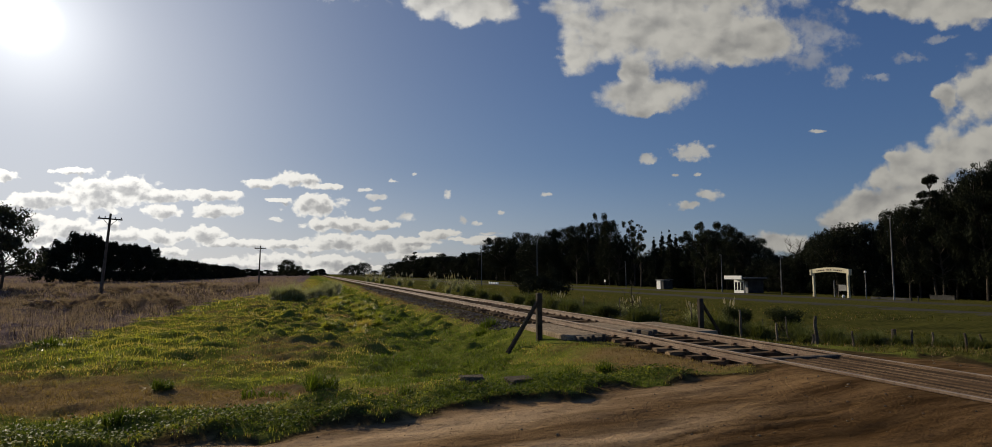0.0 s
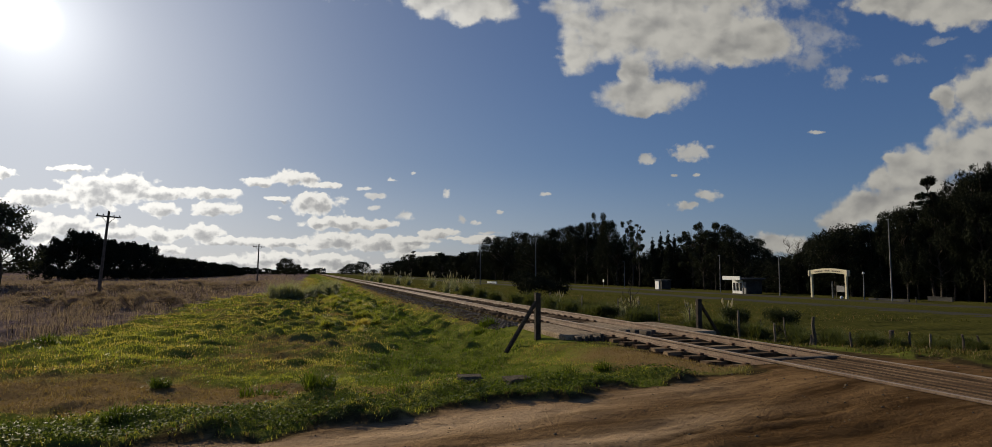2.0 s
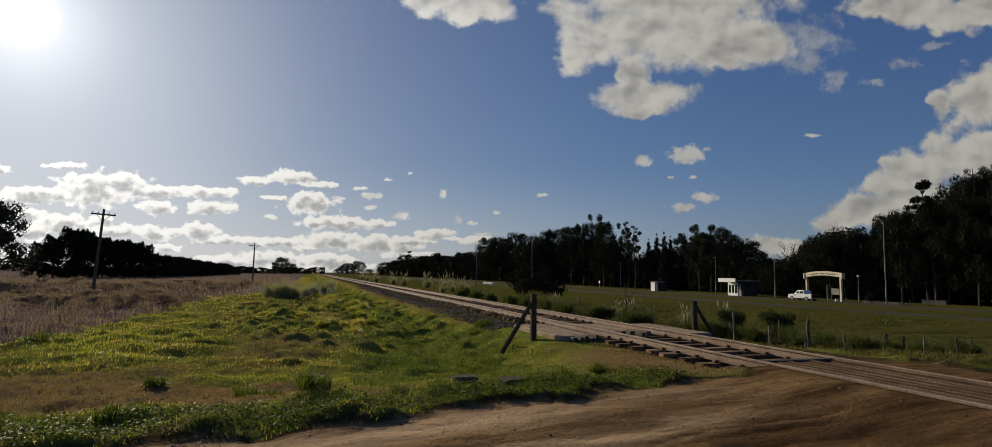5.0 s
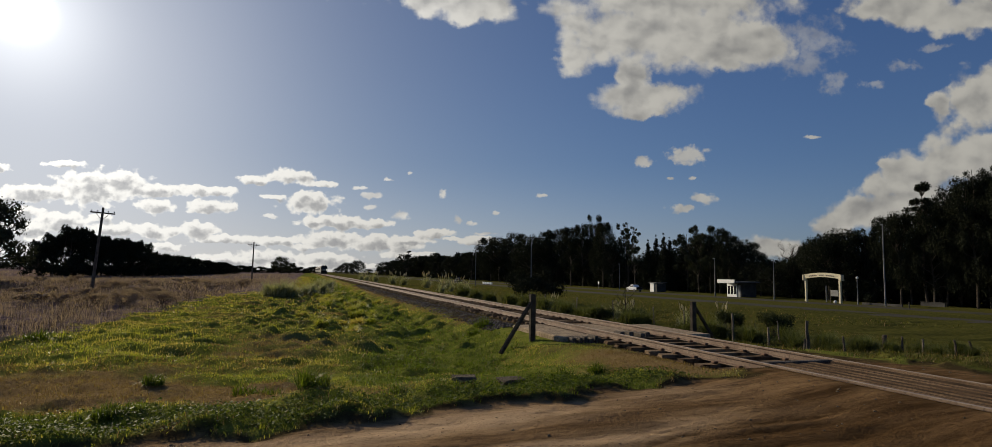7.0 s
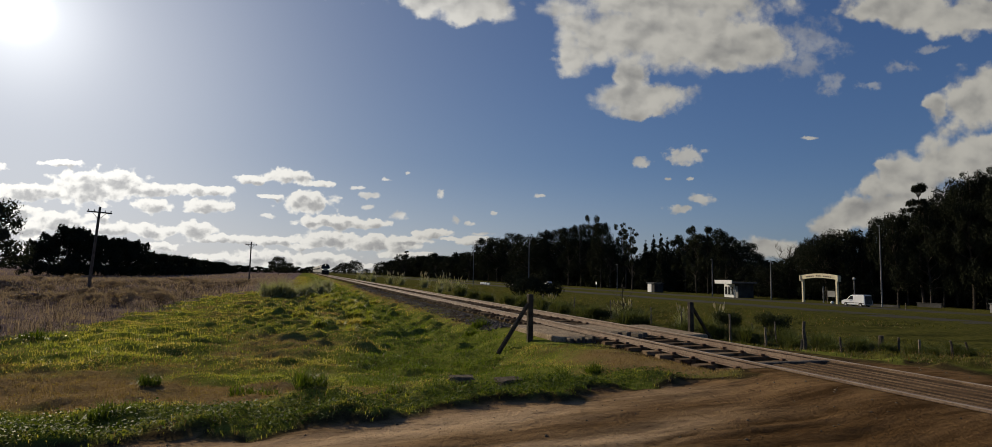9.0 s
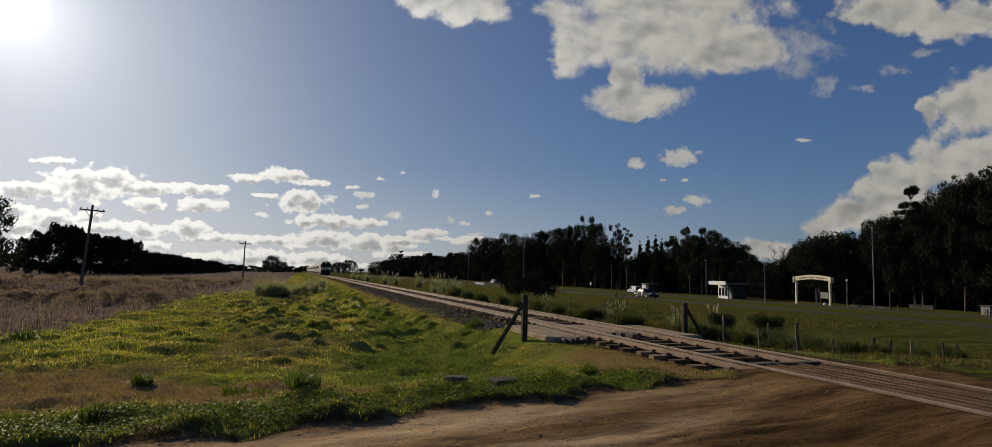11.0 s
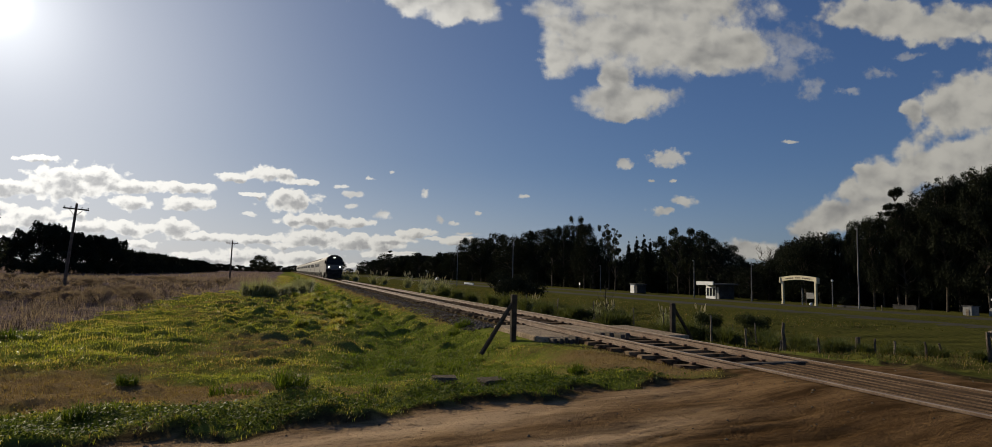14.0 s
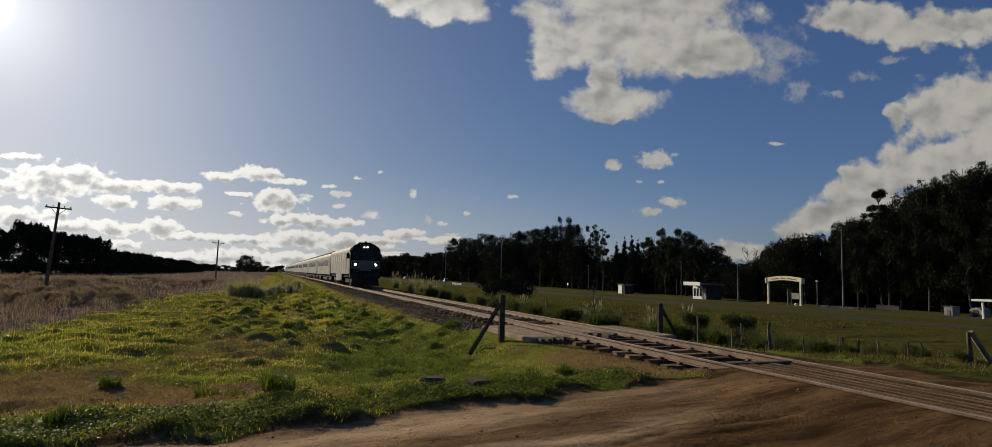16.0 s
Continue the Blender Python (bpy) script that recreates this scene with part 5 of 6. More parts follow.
def build_park_edge():
    w = empty("low_wall", beyond(79.5, 56.2, -90), "low masonry wall under park trees, tree shade painted in", "wall")
    part("wall", boxes((-1.6, 1.6, -0.12, 0.12, -0.2, 0.5), bevel=0.03), M["shaded_wall"], w)
    part("coping", boxes((-1.65, 1.65, -0.17, 0.17, 0.5, 0.58), bevel=0.02), M["shaded_wall"], w)
    k = empty("kerb_wall", beyond(72.0, 57.5, -90), "long low grey concrete kerb wall by the road", "wall")
    part("wall", boxes((-2.8, 2.8, -0.12, 0.12, -0.2, 0.30), bevel=0.03), M["shaded_wall"], k)
    h = empty("garden_shed", beyond(74.5, 42.6, -90), "small dim grey garden shed with rounded roof", "shed")
    bm = prism(bmesh.new(), [(-0.62, -0.2), (0.62, -0.2), (0.62, 0.7), (0.42, 0.95), (0.0, 1.06), (-0.42, 0.95), (-0.62, 0.7)], "y", 0.0, 1.6)
    part("shell", bm, M["grey_wall"], h)
    part("door", boxes((-0.28, 0.28, -0.04, -0.005, -0.1, 0.75)), M["shaded_wall"], h)
    p = empty("marker_post", beyond(66.3, 49.6, 0), "short pale roadside marker post", "post")
    part("post", tubes([(0, 0, -0.2), (0, 0, 0.85)], [0.05, 0.045], 6), M["grey_wood"], p)
    r = random.Random(6)
    s = empty("road_sign", beyond(71.0, 133.5, -90), "small round white road sign on a post", "sign")
    part("post", tubes([(0, 0, -0.2), (0, 0, 1.5)], [0.04, 0.04], 6), M["steel"], s)
    part("disc", cylinder(bmesh.new(), (0, -0.06, 1.55), (0, 1, 0), 0.36, 0.03, 18), M["white"], s, "white sign face")
    for i in range(4):
        b = part("barrier_block", boxes((-0.55, 0.55, -0.2, 0.2, -0.15, 0.5), bevel=0.05), M["white"], None)
        b.matrix_basis = turn_size(57.9 + 0.2 * i, 183.0 + 3.4 * i, lay(58, 190) + 0.02, -90, 1.25)
        tagged(b, "white painted concrete barrier block beside the road", "barrier", "barrier blocks")


# ---- the train ----
def body_shell(w, h0, h1, y0, y1, crown=0.5, bevel=0.0):
    """A car body with rounded shoulders, pushed along the track."""
    pr = [(-w, h0), (w, h0), (w, h1 - crown)]
    for k in range(1, 6):
        a = k / 6 * math.pi / 2
        pr.append((w - crown * 0.9 * (1 - math.cos(a)), h1 - crown + crown * 0.82 * math.sin(a)))
    pr.append((0, h1))
    pr += [(-x, z) for x, z in reversed(pr[2:-1])]
    return prism(bmesh.new(), pr, "y", y0, y1, bevel)


def bogie(parent, y, wheel_r, axles):
    b = part("bogie", boxes((-1.15, -1.0, y - axles * 0.9, y + axles * 0.9, 0.35, 0.75), (1.0, 1.15, y - axles * 0.9, y + axles * 0.9, 0.35, 0.75),
                            (-1.0, 1.0, y - 0.3, y + 0.3, 0.4, 0.8), bevel=0.03), M["under"], parent)
    for i in range(axles):
        yy = y + (i - (axles - 1) / 2) * 1.75
        for x in (-0.872, 0.872):
            part("wheel", cylinder(bmesh.new(), (x, yy, wheel_r + 0.005), (1, 0, 0), wheel_r, 0.13, 18), M["under"], b)
    return b


def build_locomotive():
    t = empty("locomotive", label="diesel locomotive, dark cab front and pale grey sides, headlights lit", category="locomotive")
    shell = body_shell(1.52, 1.25, 4.25, 0.42, 19.6, 0.75)
    part("body", shell, M["coach"], t, "pale grey painted body sides")
    bm = bmesh.new()
    # cab nose: a slightly raked front, narrower at the top
    pr = [(-1.5, 1.3), (1.5, 1.3), (1.53, 2.6), (1.46, 3.5), (1.25, 4.0), (0.8, 4.27), (-0.8, 4.27), (-1.25, 4.0), (-1.46, 3.5), (-1.53, 2.6)]
    a = [bm.verts.new((x * 0.985, 0.0 + max(0, z - 2.6) * 0.16, z)) for x, z in pr]
    b = [bm.verts.new((x, 0.42, z)) for x, z in pr]
    n = len(pr)
    for i in range(n):
        bm.faces.new((a[i], a[(i + 1) % n], b[(i + 1) % n], b[i]))
    bm.faces.new(a[::-1])
    bm.faces.new(b)
    bmesh.ops.recalc_face_normals(bm, faces=bm.faces)
    cab = part("cab_front", bm, M["black"], t, "black painted cab front")
    for x0, x1 in ((-1.36, -0.03), (0.03, 1.36)):
        bm = bmesh.new()
        vs = [bm.verts.new(p) for p in ((x0, 0.02, 2.72), (x1, 0.02, 2.72), (x1 * 0.9, 0.135, 3.66), (x0 * 0.9, 0.135, 3.66))]
        f = bm.faces.new(vs)
        bmesh.ops.recalc_face_normals(bm, faces=[f])
        r = bmesh.ops.extrude_face_region(bm, geom=[f])
        bmesh.ops.translate(bm, verts=[v for v in r["geom"] if isinstance(v, bmesh.types.BMVert)], vec=(0, -0.03, 0))
        part("windscreen", bm, M["glass"], cab, "dark windscreen")
    part("band", boxes((-1.42, 1.42, -0.045, 0.03, 1.78, 2.62), bevel=0.02), M["band_grey"], cab, "grey band across the front")
    part("badge", boxes((-0.55, 0.55, -0.06, -0.047, 1.62, 1.76)), M["grey_wood"], cab)
    for x in (-1.0, 1.0):
        h = part("headlight", cylinder(bmesh.new(), (x, -0.07, 2.20), (0, 1, 0), 0.12, 0.07, 16), M["headlight"], cab, "lit headlight")
        part("headlight_ring", boxes((x - 0.29, x + 0.29, -0.055, -0.046, 1.97, 2.43), bevel=0.004), M["black"], h)
    for x in (-0.15, 0.15):
        part("top_lamp", cylinder(bmesh.new(), (x, 0.16, 3.93), (0, 1, 0), 0.075, 0.14, 14), M["headlight"], cab, "lit roof headlamp")
    part("buffer_beam", boxes((-1.45, 1.45, -0.1, 0.5, 0.85, 1.32), bevel=0.03), M["under"], t)
    bm = bmesh.new()
    prism(bm, [(-1.4, 0.15), (1.4, 0.15), (1.25, 0.85), (-1.25, 0.85)], "y", -0.25, 0.05)
    part("pilot", bm, M["under"], t, "black snow-plough pilot")
    part("coupler", boxes((-0.16, 0.16, -0.6, 0.0, 0.85, 1.15), bevel=0.04), M["under"], t)
    for y, x in ((0.7, 1.2), (0.7, -1.2), (2.2, 0.0)):
        part("roof_box", boxes((x * 0.3 - 0.28, x * 0.3 + 0.28, y, y + 0.6, 4.2, 4.43), bevel=0.04), M["black"], t)
    part("horn", boxes((-0.1, 0.1, 0.35, 0.75, 4.25, 4.52), bevel=0.03), M["black"], t)
    for x in (-1, 1):
        part("cab_window", boxes((x * 1.53 - 0.02, x * 1.53 + 0.02, 1.3, 2.15, 2.75, 3.45), bevel=0.01), M["glass"], t, "dark cab side window")
        part("cab_door", boxes((x * 1.53 - 0.015, x * 1.53 + 0.015, 2.7, 3.35, 1.35, 3.4), bevel=0.008), M["front_grey"], t)
        part("mirror", boxes((x * 1.62 - 0.12, x * 1.62 + 0.12, 0.75, 0.85, 2.8, 3.3), bevel=0.02), M["black"], t)
        for k in range(6):
            y = 5.2 + k * 2.2
            part("louvre", boxes((x * 1.53 - 0.012, x * 1.53 + 0.012, y, y + 1.5, 2.5, 3.3), bevel=0.006), M["coach_dim"], t)
        part("skirt", boxes((x * 1.46 - 0.05, x * 1.46 + 0.05, 6.8, 12.4, 0.5, 1.3), bevel=0.05), M["coach"], t)
        for k in range(3):
            part("step", boxes((x * 1.35 - 0.12, x * 1.35 + 0.12, 2.6, 3.4, 0.4 + 0.3 * k, 0.45 + 0.3 * k)), M["coach"], t)
    part("frame", boxes((-1.3, 1.3, 0.5, 19.5, 0.95, 1.26)), M["under"], t)
    bogie(t, 4.2, 0.52, 3)
    bogie(t, 15.6, 0.52, 3)
    return t


def build_coach():
    t = empty("passenger_coach", label="pale grey passenger coach with dark windows", category="railway coach", group="coaches of the train")
    part("body", body_shell(1.5, 1.05, 4.1, 0.0, 24.6, 0.7), M["coach"], t)
    part("roof", body_shell(1.28, 3.95, 4.16, 0.1, 24.5, 0.18), M["roof_grey"], t)
    for x in (-1, 1):
        for k in range(9):
            y = 3.2 + k * 2.1
            part("window", boxes((x * 1.51 - 0.015, x * 1.51 + 0.015, y, y + 1.35, 2.25, 3.05), bevel=0.008), M["glass"], t, "dark window")
        for y in (0.9, 22.9):
            part("door", boxes((x * 1.51 - 0.012, x * 1.51 + 0.012, y, y + 0.8, 1.15, 3.2), bevel=0.006), M["front_grey"], t)
    part("gangway", boxes((-0.6, 0.6, -0.45, 0.0, 1.2, 3.5), bevel=0.04), M["black"], t)
    part("underframe", boxes((-1.2, 1.2, 0.3, 24.3, 0.7, 1.06), (-1.1, 1.1, 8.5, 16, 0.35, 0.7)), M["under"], t)
    bogie(t, 3.4, 0.45, 2)
    bogie(t, 21.2, 0.45, 2)
    return t


# ---- the vehicles ----
def car(name, label, category, side_outline, glass_outline, width, wheels, wheel_r, paint, roof_in=0.14):
    """A road vehicle that faces -Y: the outline is (y, z) seen from the side."""
    t = empty(name, label=label, category=category)
    bm = prism(bmesh.new(), side_outline, "x", -width / 2, width / 2)
    zs = [z for _, z in side_outline]
    belt = min(zs) + (max(zs) - min(zs)) * 0.52
    for v in bm.verts:
        if v.co.z > belt:
            v.co.x *= 1 - roof_in * (v.co.z - belt) / (max(zs) - belt)
    bmesh.ops.bevel(bm, geom=list(bm.edges), offset=0.05, segments=2, affect="EDGES")
    part("body", bm, paint, t, smooth=False)
    for s in (-1, 1):
        bm = prism(bmesh.new(), glass_outline, "x", s * width / 2 - 0.02, s * width / 2 + 0.012)
        for v in bm.verts:
            if v.co.z > belt:
                v.co.x *= 1 - roof_in * (v.co.z - belt) / (max(zs) - belt)
        part("side_window", bm, M["glass"], t, "dark side window")
        for y in wheels:
            w = part("wheel", cylinder(bmesh.new(), (s * (width / 2 - 0.08), y, wheel_r), (1, 0, 0), wheel_r, 0.22, 20), M["tyre"], t)
            part("rim", cylinder(bmesh.new(), (s * (width / 2 + 0.03), y, wheel_r), (1, 0, 0), wheel_r * 0.5, 0.03, 14), M["chrome"], w)
        part("headlamp", boxes((s * width * 0.36 - 0.17, s * width * 0.36 + 0.17, -0.03, 0.12, 0.62, 0.8), bevel=0.03), M["white"], t)
        part("mirror", boxes((s * (width / 2 + 0.1) - 0.09, s * (width / 2 + 0.1) + 0.09, 1.35, 1.5, 0.95, 1.12), bevel=0.03), paint, t)
    return t


def windscreen(t, y0, z0, y1, z1, w0, w1):
    bm = bmesh.new()
    vs = [bm.verts.new(p) for p in ((-w0, y0, z0), (w0, y0, z0), (w1, y1, z1), (-w1, y1, z1))]
    f = bm.faces.new(vs)
    r = bmesh.ops.extrude_face_region(bm, geom=[f])
    bmesh.ops.translate(bm, verts=[v for v in r["geom"] if isinstance(v, bmesh.types.BMVert)], vec=(0, -0.03, 0.03))
    bmesh.ops.recalc_face_normals(bm, faces=bm.faces)
    part("windscreen", bm, M["glass"], t, "dark windscreen")


def build_vehicles():
    van = car("delivery_van", "white compact delivery van with unglazed cargo side", "van",
              [(0.0, 0.3), (0.0, 0.75), (0.15, 0.95), (0.95, 1.12), (1.55, 1.72), (1.9, 1.83), (4.0, 1.83), (4.08, 0.9), (4.08, 0.3)],
              [(1.15, 1.13), (1.6, 1.62), (2.05, 1.65), (2.05, 1.08)], 1.68, (0.75, 3.35), 0.31, M["car_white"], 0.08)
    windscreen(van, 1.0, 1.15, 1.52, 1.68, 0.68, 0.64)
    # dark colour painted in for the shade on the white rear doors
    part("rear_door", boxes((-0.72, 0.72, 4.07, 4.1, 0.4, 1.7), bevel=0.01), M["dark_band"], van, "rear doors with their shade painted dark")
    for y in (2.1, 2.9, 3.7):
        part("roof_bar", boxes((-0.68, 0.68, y, y + 0.06, 1.86, 1.92), bevel=0.01), M["steel"], van)
    for x in (-0.66, 0.66):
        part("roof_rail", boxes((x - 0.03, x + 0.03, 1.95, 4.0, 1.82, 1.87), bevel=0.01), M["steel"], van)
    part("bumper", boxes((-0.82, 0.82, -0.07, 0.1, 0.3, 0.55), bevel=0.03), M["dark_band"], van, "dark plastic bumper")
    part("rub_strip", boxes((-0.86, 0.86, 0.9, 3.9, 0.55, 0.63), bevel=0.01), M["black"], van)
    pick = car("pickup_truck", "white double-cab pickup truck with dark load bed", "pickup truck",
               [(0.0, 0.4), (0.0, 0.95), (0.2, 1.08), (1.35, 1.18), (2.05, 1.76), (2.4, 1.82), (3.3, 1.8), (3.65, 1.2), (5.1, 1.18), (5.15, 0.45)],
               [(1.62, 1.24), (2.15, 1.66), (3.2, 1.68), (3.45, 1.24)], 1.84, (0.95, 4.05), 0.38, M["car_white"], 0.16)
    windscreen(pick, 1.4, 1.22, 2.03, 1.72, 0.74, 0.66)
    for x in (-0.9, 0.9):
        part("door_pillar", boxes((x * 0.94 - 0.03, x * 0.94 + 0.03, 2.55, 2.65, 1.2, 1.7), bevel=0.01), M["car_white"], pick)
    part("bed_cover", boxes((-0.86, 0.86, 3.75, 5.1, 1.17, 1.24), bevel=0.02), M["black"], pick, "black load bed cover")
    part("bumper", boxes((-0.9, 0.9, -0.08, 0.1, 0.42, 0.68), bevel=0.04), M["front_grey"], pick)
    part("grille", boxes((-0.5, 0.5, -0.03, 0.02, 0.72, 0.95), bevel=0.01), M["black"], pick)
    for x in (-0.8, 0.8):
        part("tail_lamp", boxes((x - 0.07, x + 0.07, 5.1, 5.2, 0.75, 1.1), bevel=0.01), M["rust"], pick, "red tail lamp")
        part("sill", boxes((x * 1.1 - 0.05, x * 1.1 + 0.05, 1.4, 3.6, 0.38, 0.45), bevel=0.01), M["black"], pick)
    part("tailgate", boxes((-0.9, 0.9, 5.12, 5.19, 0.55, 1.16), bevel=0.02), M["black"], pick)
    patrol = car("patrol_car", "black patrol sedan with white door shields and roof beacon", "patrol car",
                 [(0.0, 0.25), (0.0, 0.66), (0.18, 0.78), (1.25, 0.95), (1.95, 1.40), (2.3, 1.47), (3.1, 1.45), (3.85, 1.04), (4.45, 0.98), (4.55, 0.7), (4.55, 0.25)],
                 [(1.5, 0.97), (2.02, 1.32), (3.05, 1.36), (3.6, 1.02)], 1.76, (0.85, 3.5), 0.32, M["car_black"], 0.2)
    windscreen(patrol, 1.28, 0.98, 1.95, 1.38, 0.72, 0.6)
    part("bumper", boxes((-0.86, 0.86, -0.06, 0.1, 0.25, 0.5), bevel=0.04), M["black"], patrol)
    part("grille", boxes((-0.4, 0.4, -0.03, 0.02, 0.52, 0.68), bevel=0.01), M["dark_band"], patrol)
    for x in (-0.7, 0.7):
        part("tail_lamp", boxes((x - 0.12, x + 0.12, 4.5, 4.58, 0.7, 0.88), bevel=0.01), M["rust"], patrol, "red tail lamp")
    part("beacon", boxes((-0.5, 0.5, 2.35, 2.6, 1.46, 1.6), bevel=0.04), M["signal_blue"], patrol, "roof light bar")
    for s in (-1, 1):
        bm = bmesh.new()
        prism(bm, [(1.95, 0.85), (2.35, 0.85), (2.3, 0.6), (2.15, 0.48), (2.0, 0.6)], "x", s * 0.885 - 0.01, s * 0.885 + 0.01)
        part("door_shield", bm, M["white"], patrol, "white door shield")
        bm = bmesh.new()
        prism(bm, [(3.25, 0.85), (3.6, 0.85), (3.55, 0.66), (3.42, 0.56), (3.3, 0.66)], "x", s * 0.885 - 0.01, s * 0.885 + 0.01)
        part("door_shield", bm, M["white"], patrol, "white wing shield")
        part("tail_panel", boxes((s * 0.88 - 0.012, s * 0.88 + 0.012, 3.95, 4.3, 0.55, 0.82)), M["white"], patrol, "white rear wing panel")
    return van, pick, patrol


def motions():
    """The train comes at twenty-seven metres a second; two vehicles drive away on the far lanes and one comes on the near lanes."""
    for thing, offset in TRAIN:
        walk(thing, [(t, pose(TRACK_X, 58.3 + 27.0 * (16.0 - t) + offset, RAIL_TOP + LIFT)) for t in range(0, 17, 2)])
    far_z, near_z = lay(83, 150) + 0.12, lay(53.5, 150) + 0.12
    walk(van, [(t, pose(83.0, 72.0 + 31.2 * (t - 9.0), far_z, 0, 0, 180)) for t in range(0, 17, 2)])
    walk(pickup, [(t, pose(83.0, 56.1 + 27.6 * (t - 4.0), far_z, 0, 0, 180)) for t in range(0, 17, 2)])
    walk(patrol, [(t, pose(53.5, 47.8 - 31.8 * (t - 12.0), near_z)) for t in range(0, 17, 2)])


# ---- grass, weeds and small growth ----
def sow(n, x0, x1, y0, y1, power=1.0):
    x, y = rng.uniform(x0, x1, n), y0 + (y1 - y0) * rng.random(n) ** power
    return x, y


def add_stuff(name, parts, material, label, category):
    v = np.concatenate([p[0] for p in parts])
    off = np.cumsum([0] + [len(p[0]) for p in parts[:-1]])
    f = np.concatenate([p[1] + o for p, o in zip(parts, off)])
    s = np.concatenate([p[2] for p in parts])
    tagged(new(name, mesh_of(name, v, f, s, material)), label, category, kind="stuff")


def build_grass():
    green, lush_green, dry, brush, lea = [], [], [], [], []
    for k, (n, box_, ln, wd) in enumerate((
            (150000, (-9, 7.2, 5.6, 14.5), 0.048, 0.008), (105000, (-13, 6.4, 13, 30), 0.075, 0.013), (50000, (-10, 6.0, 28, 75), 0.11, 0.032),
            (16000, (-3, 6.0, 70, 220), 0.16, 0.09), (45000, (11.0, 24, 8.5, 40), 0.08, 0.018), (26000, (11.2, 40, 25, 120), 0.12, 0.05))):
        x, y = sow(n, *box_)
        keep = (dirt_at(x, y) < rng.uniform(0.15, 0.75, n)) & (weed_at(x, y) < rng.uniform(0.2, 0.9, n))
        keep &= ~((x > 5.9) & (x < 11.2) & (y > 13.6) & (rng.random(n) < 0.97)) & ~((x > 7.25) & (x < 10.1))
        x, y = x[keep], y[keep]
        g = rich(x, y)
        lush = rng.random(len(x)) < np.clip(g * 1.2 - 0.12, 0.05, 0.96)
        thin = rng.random(len(x)) < 0.55 + 0.45 * g
        near_track = lush & thin & (g > 0.70) & (box_[0] < 10) & ((x > 0.8) | (y < 8.8))
        lush_green.append(blades(x[near_track], y[near_track], ln * 1.45, wd, 0.7, 55 + k))
        a = lush & thin & ~near_track
        (lea if box_[0] > 10 else green).append(blades(x[a], y[a], ln * (0.6 + 0.9 * g[a]), wd, 0.75, 50 + k))
        b = ~lush & (rng.random(len(x)) < 0.75)
        dry.append(blades(x[b], y[b], ln * (1.1 + 0.5 * ripple(x[b], y[b], 0.8, 48)).clip(0.4), wd * 0.9, 0.6, 60 + k))
    x, y = sow(2600, 12.5, 18.5, 6.8, 15.5)
    keep = (dirt_at(x, y) < 0.5) & (ripple(x, y, 2.0, 47) > -0.1)
    dry.append(blades(x[keep], y[keep], 0.15, 0.009, 0.6, 66))
    for k, (n, box_, ln, wd) in enumerate(((95000, (-30, -5, 12, 52), 0.33, 0.012), (60000, (-75, 0, 48, 140), 0.42, 0.04), (16000, (-190, -4, 130, 330), 0.5, 0.16))):
        x, y = sow(n, *box_)
        w = weed_at(x, y)
        keep = (w > rng.uniform(0.3, 0.9, n)) & (rng.random(n) < 0.75 + 0.4 * ripple(x, y, 5.0, 45))
        x, y = x[keep], y[keep]
        brush.append(blades(x, y, ln * (0.75 + 0.6 * ripple(x, y, 3.2, 46)).clip(0.3), wd, 0.6, 70 + k, curl=0.5))
    x, y = sow(60000, -38, -6, 16, 95)
    keep = (weed_at(x, y) > 0.6) & (ripple(x, y, 4.5, 49) + 0.5 * ripple(x, y, 1.5, 52) > 0.1)
    stalks = blades(x[keep], y[keep], 0.38 + 0.2 * ripple(x[keep], y[keep], 3.0, 51), 0.017, 0.6, 76, curl=0.35)
    add_stuff("dead_stalks", [stalks], M["stalk"], "dark dead stalks standing in patches among weeds", "weeds")
    add_stuff("green_grass", green, M["grass"], "short lush green grass on the railway bank", "grass")
    add_stuff("lush_grass", lush_green, M["rank"], "deep green lush grass on the bank", "grass")
    add_stuff("meadow_grass", lea, M["meadow"], "dull olive grass beyond the railway", "grass")
    # low leafy weeds along the turf's edge
    n = 26000
    x = rng.uniform(-9, 6.5, n)
    y = road_edge(x) + np.abs(rng.normal(0, 0.75, n)) + 0.05
    keep = (dirt_at(x, y) < 0.6) & (rich(x, y) > rng.uniform(0.15, 0.75, n))
    x, y = x[keep], y[keep]
    z = height_at(x, y) + rng.uniform(0.005, 0.06, len(x))
    a, t1, t2 = rng.uniform(0, math.tau, len(x)), rng.normal(0, 0.35, len(x)), rng.normal(0, 0.35, len(x))
    s = 0.007 + 0.019 * rng.random(len(x)) ** 2
    u = np.stack([np.cos(a), np.sin(a), t1], -1) * s[:, None]
    w = np.stack([-np.sin(a), np.cos(a), t2], -1) * s[:, None] * 0.7
    p = np.stack([x, y, z], -1)
    v = np.stack([p - u, p + w, p + u, p - w], 1).reshape(-1, 3)
    add_stuff("low_weeds", [(v, np.arange(len(v)), np.full(len(v) // 4, 4))], M["clover"], "low leafy green weeds at the road's edge", "weeds")
    add_stuff("dry_grass", dry, M["straw"], "thin dry brown grass between green patches", "grass")
    add_stuff("dry_weeds", brush, M["brush"], "tall dry purplish brown weeds in the field", "weeds")


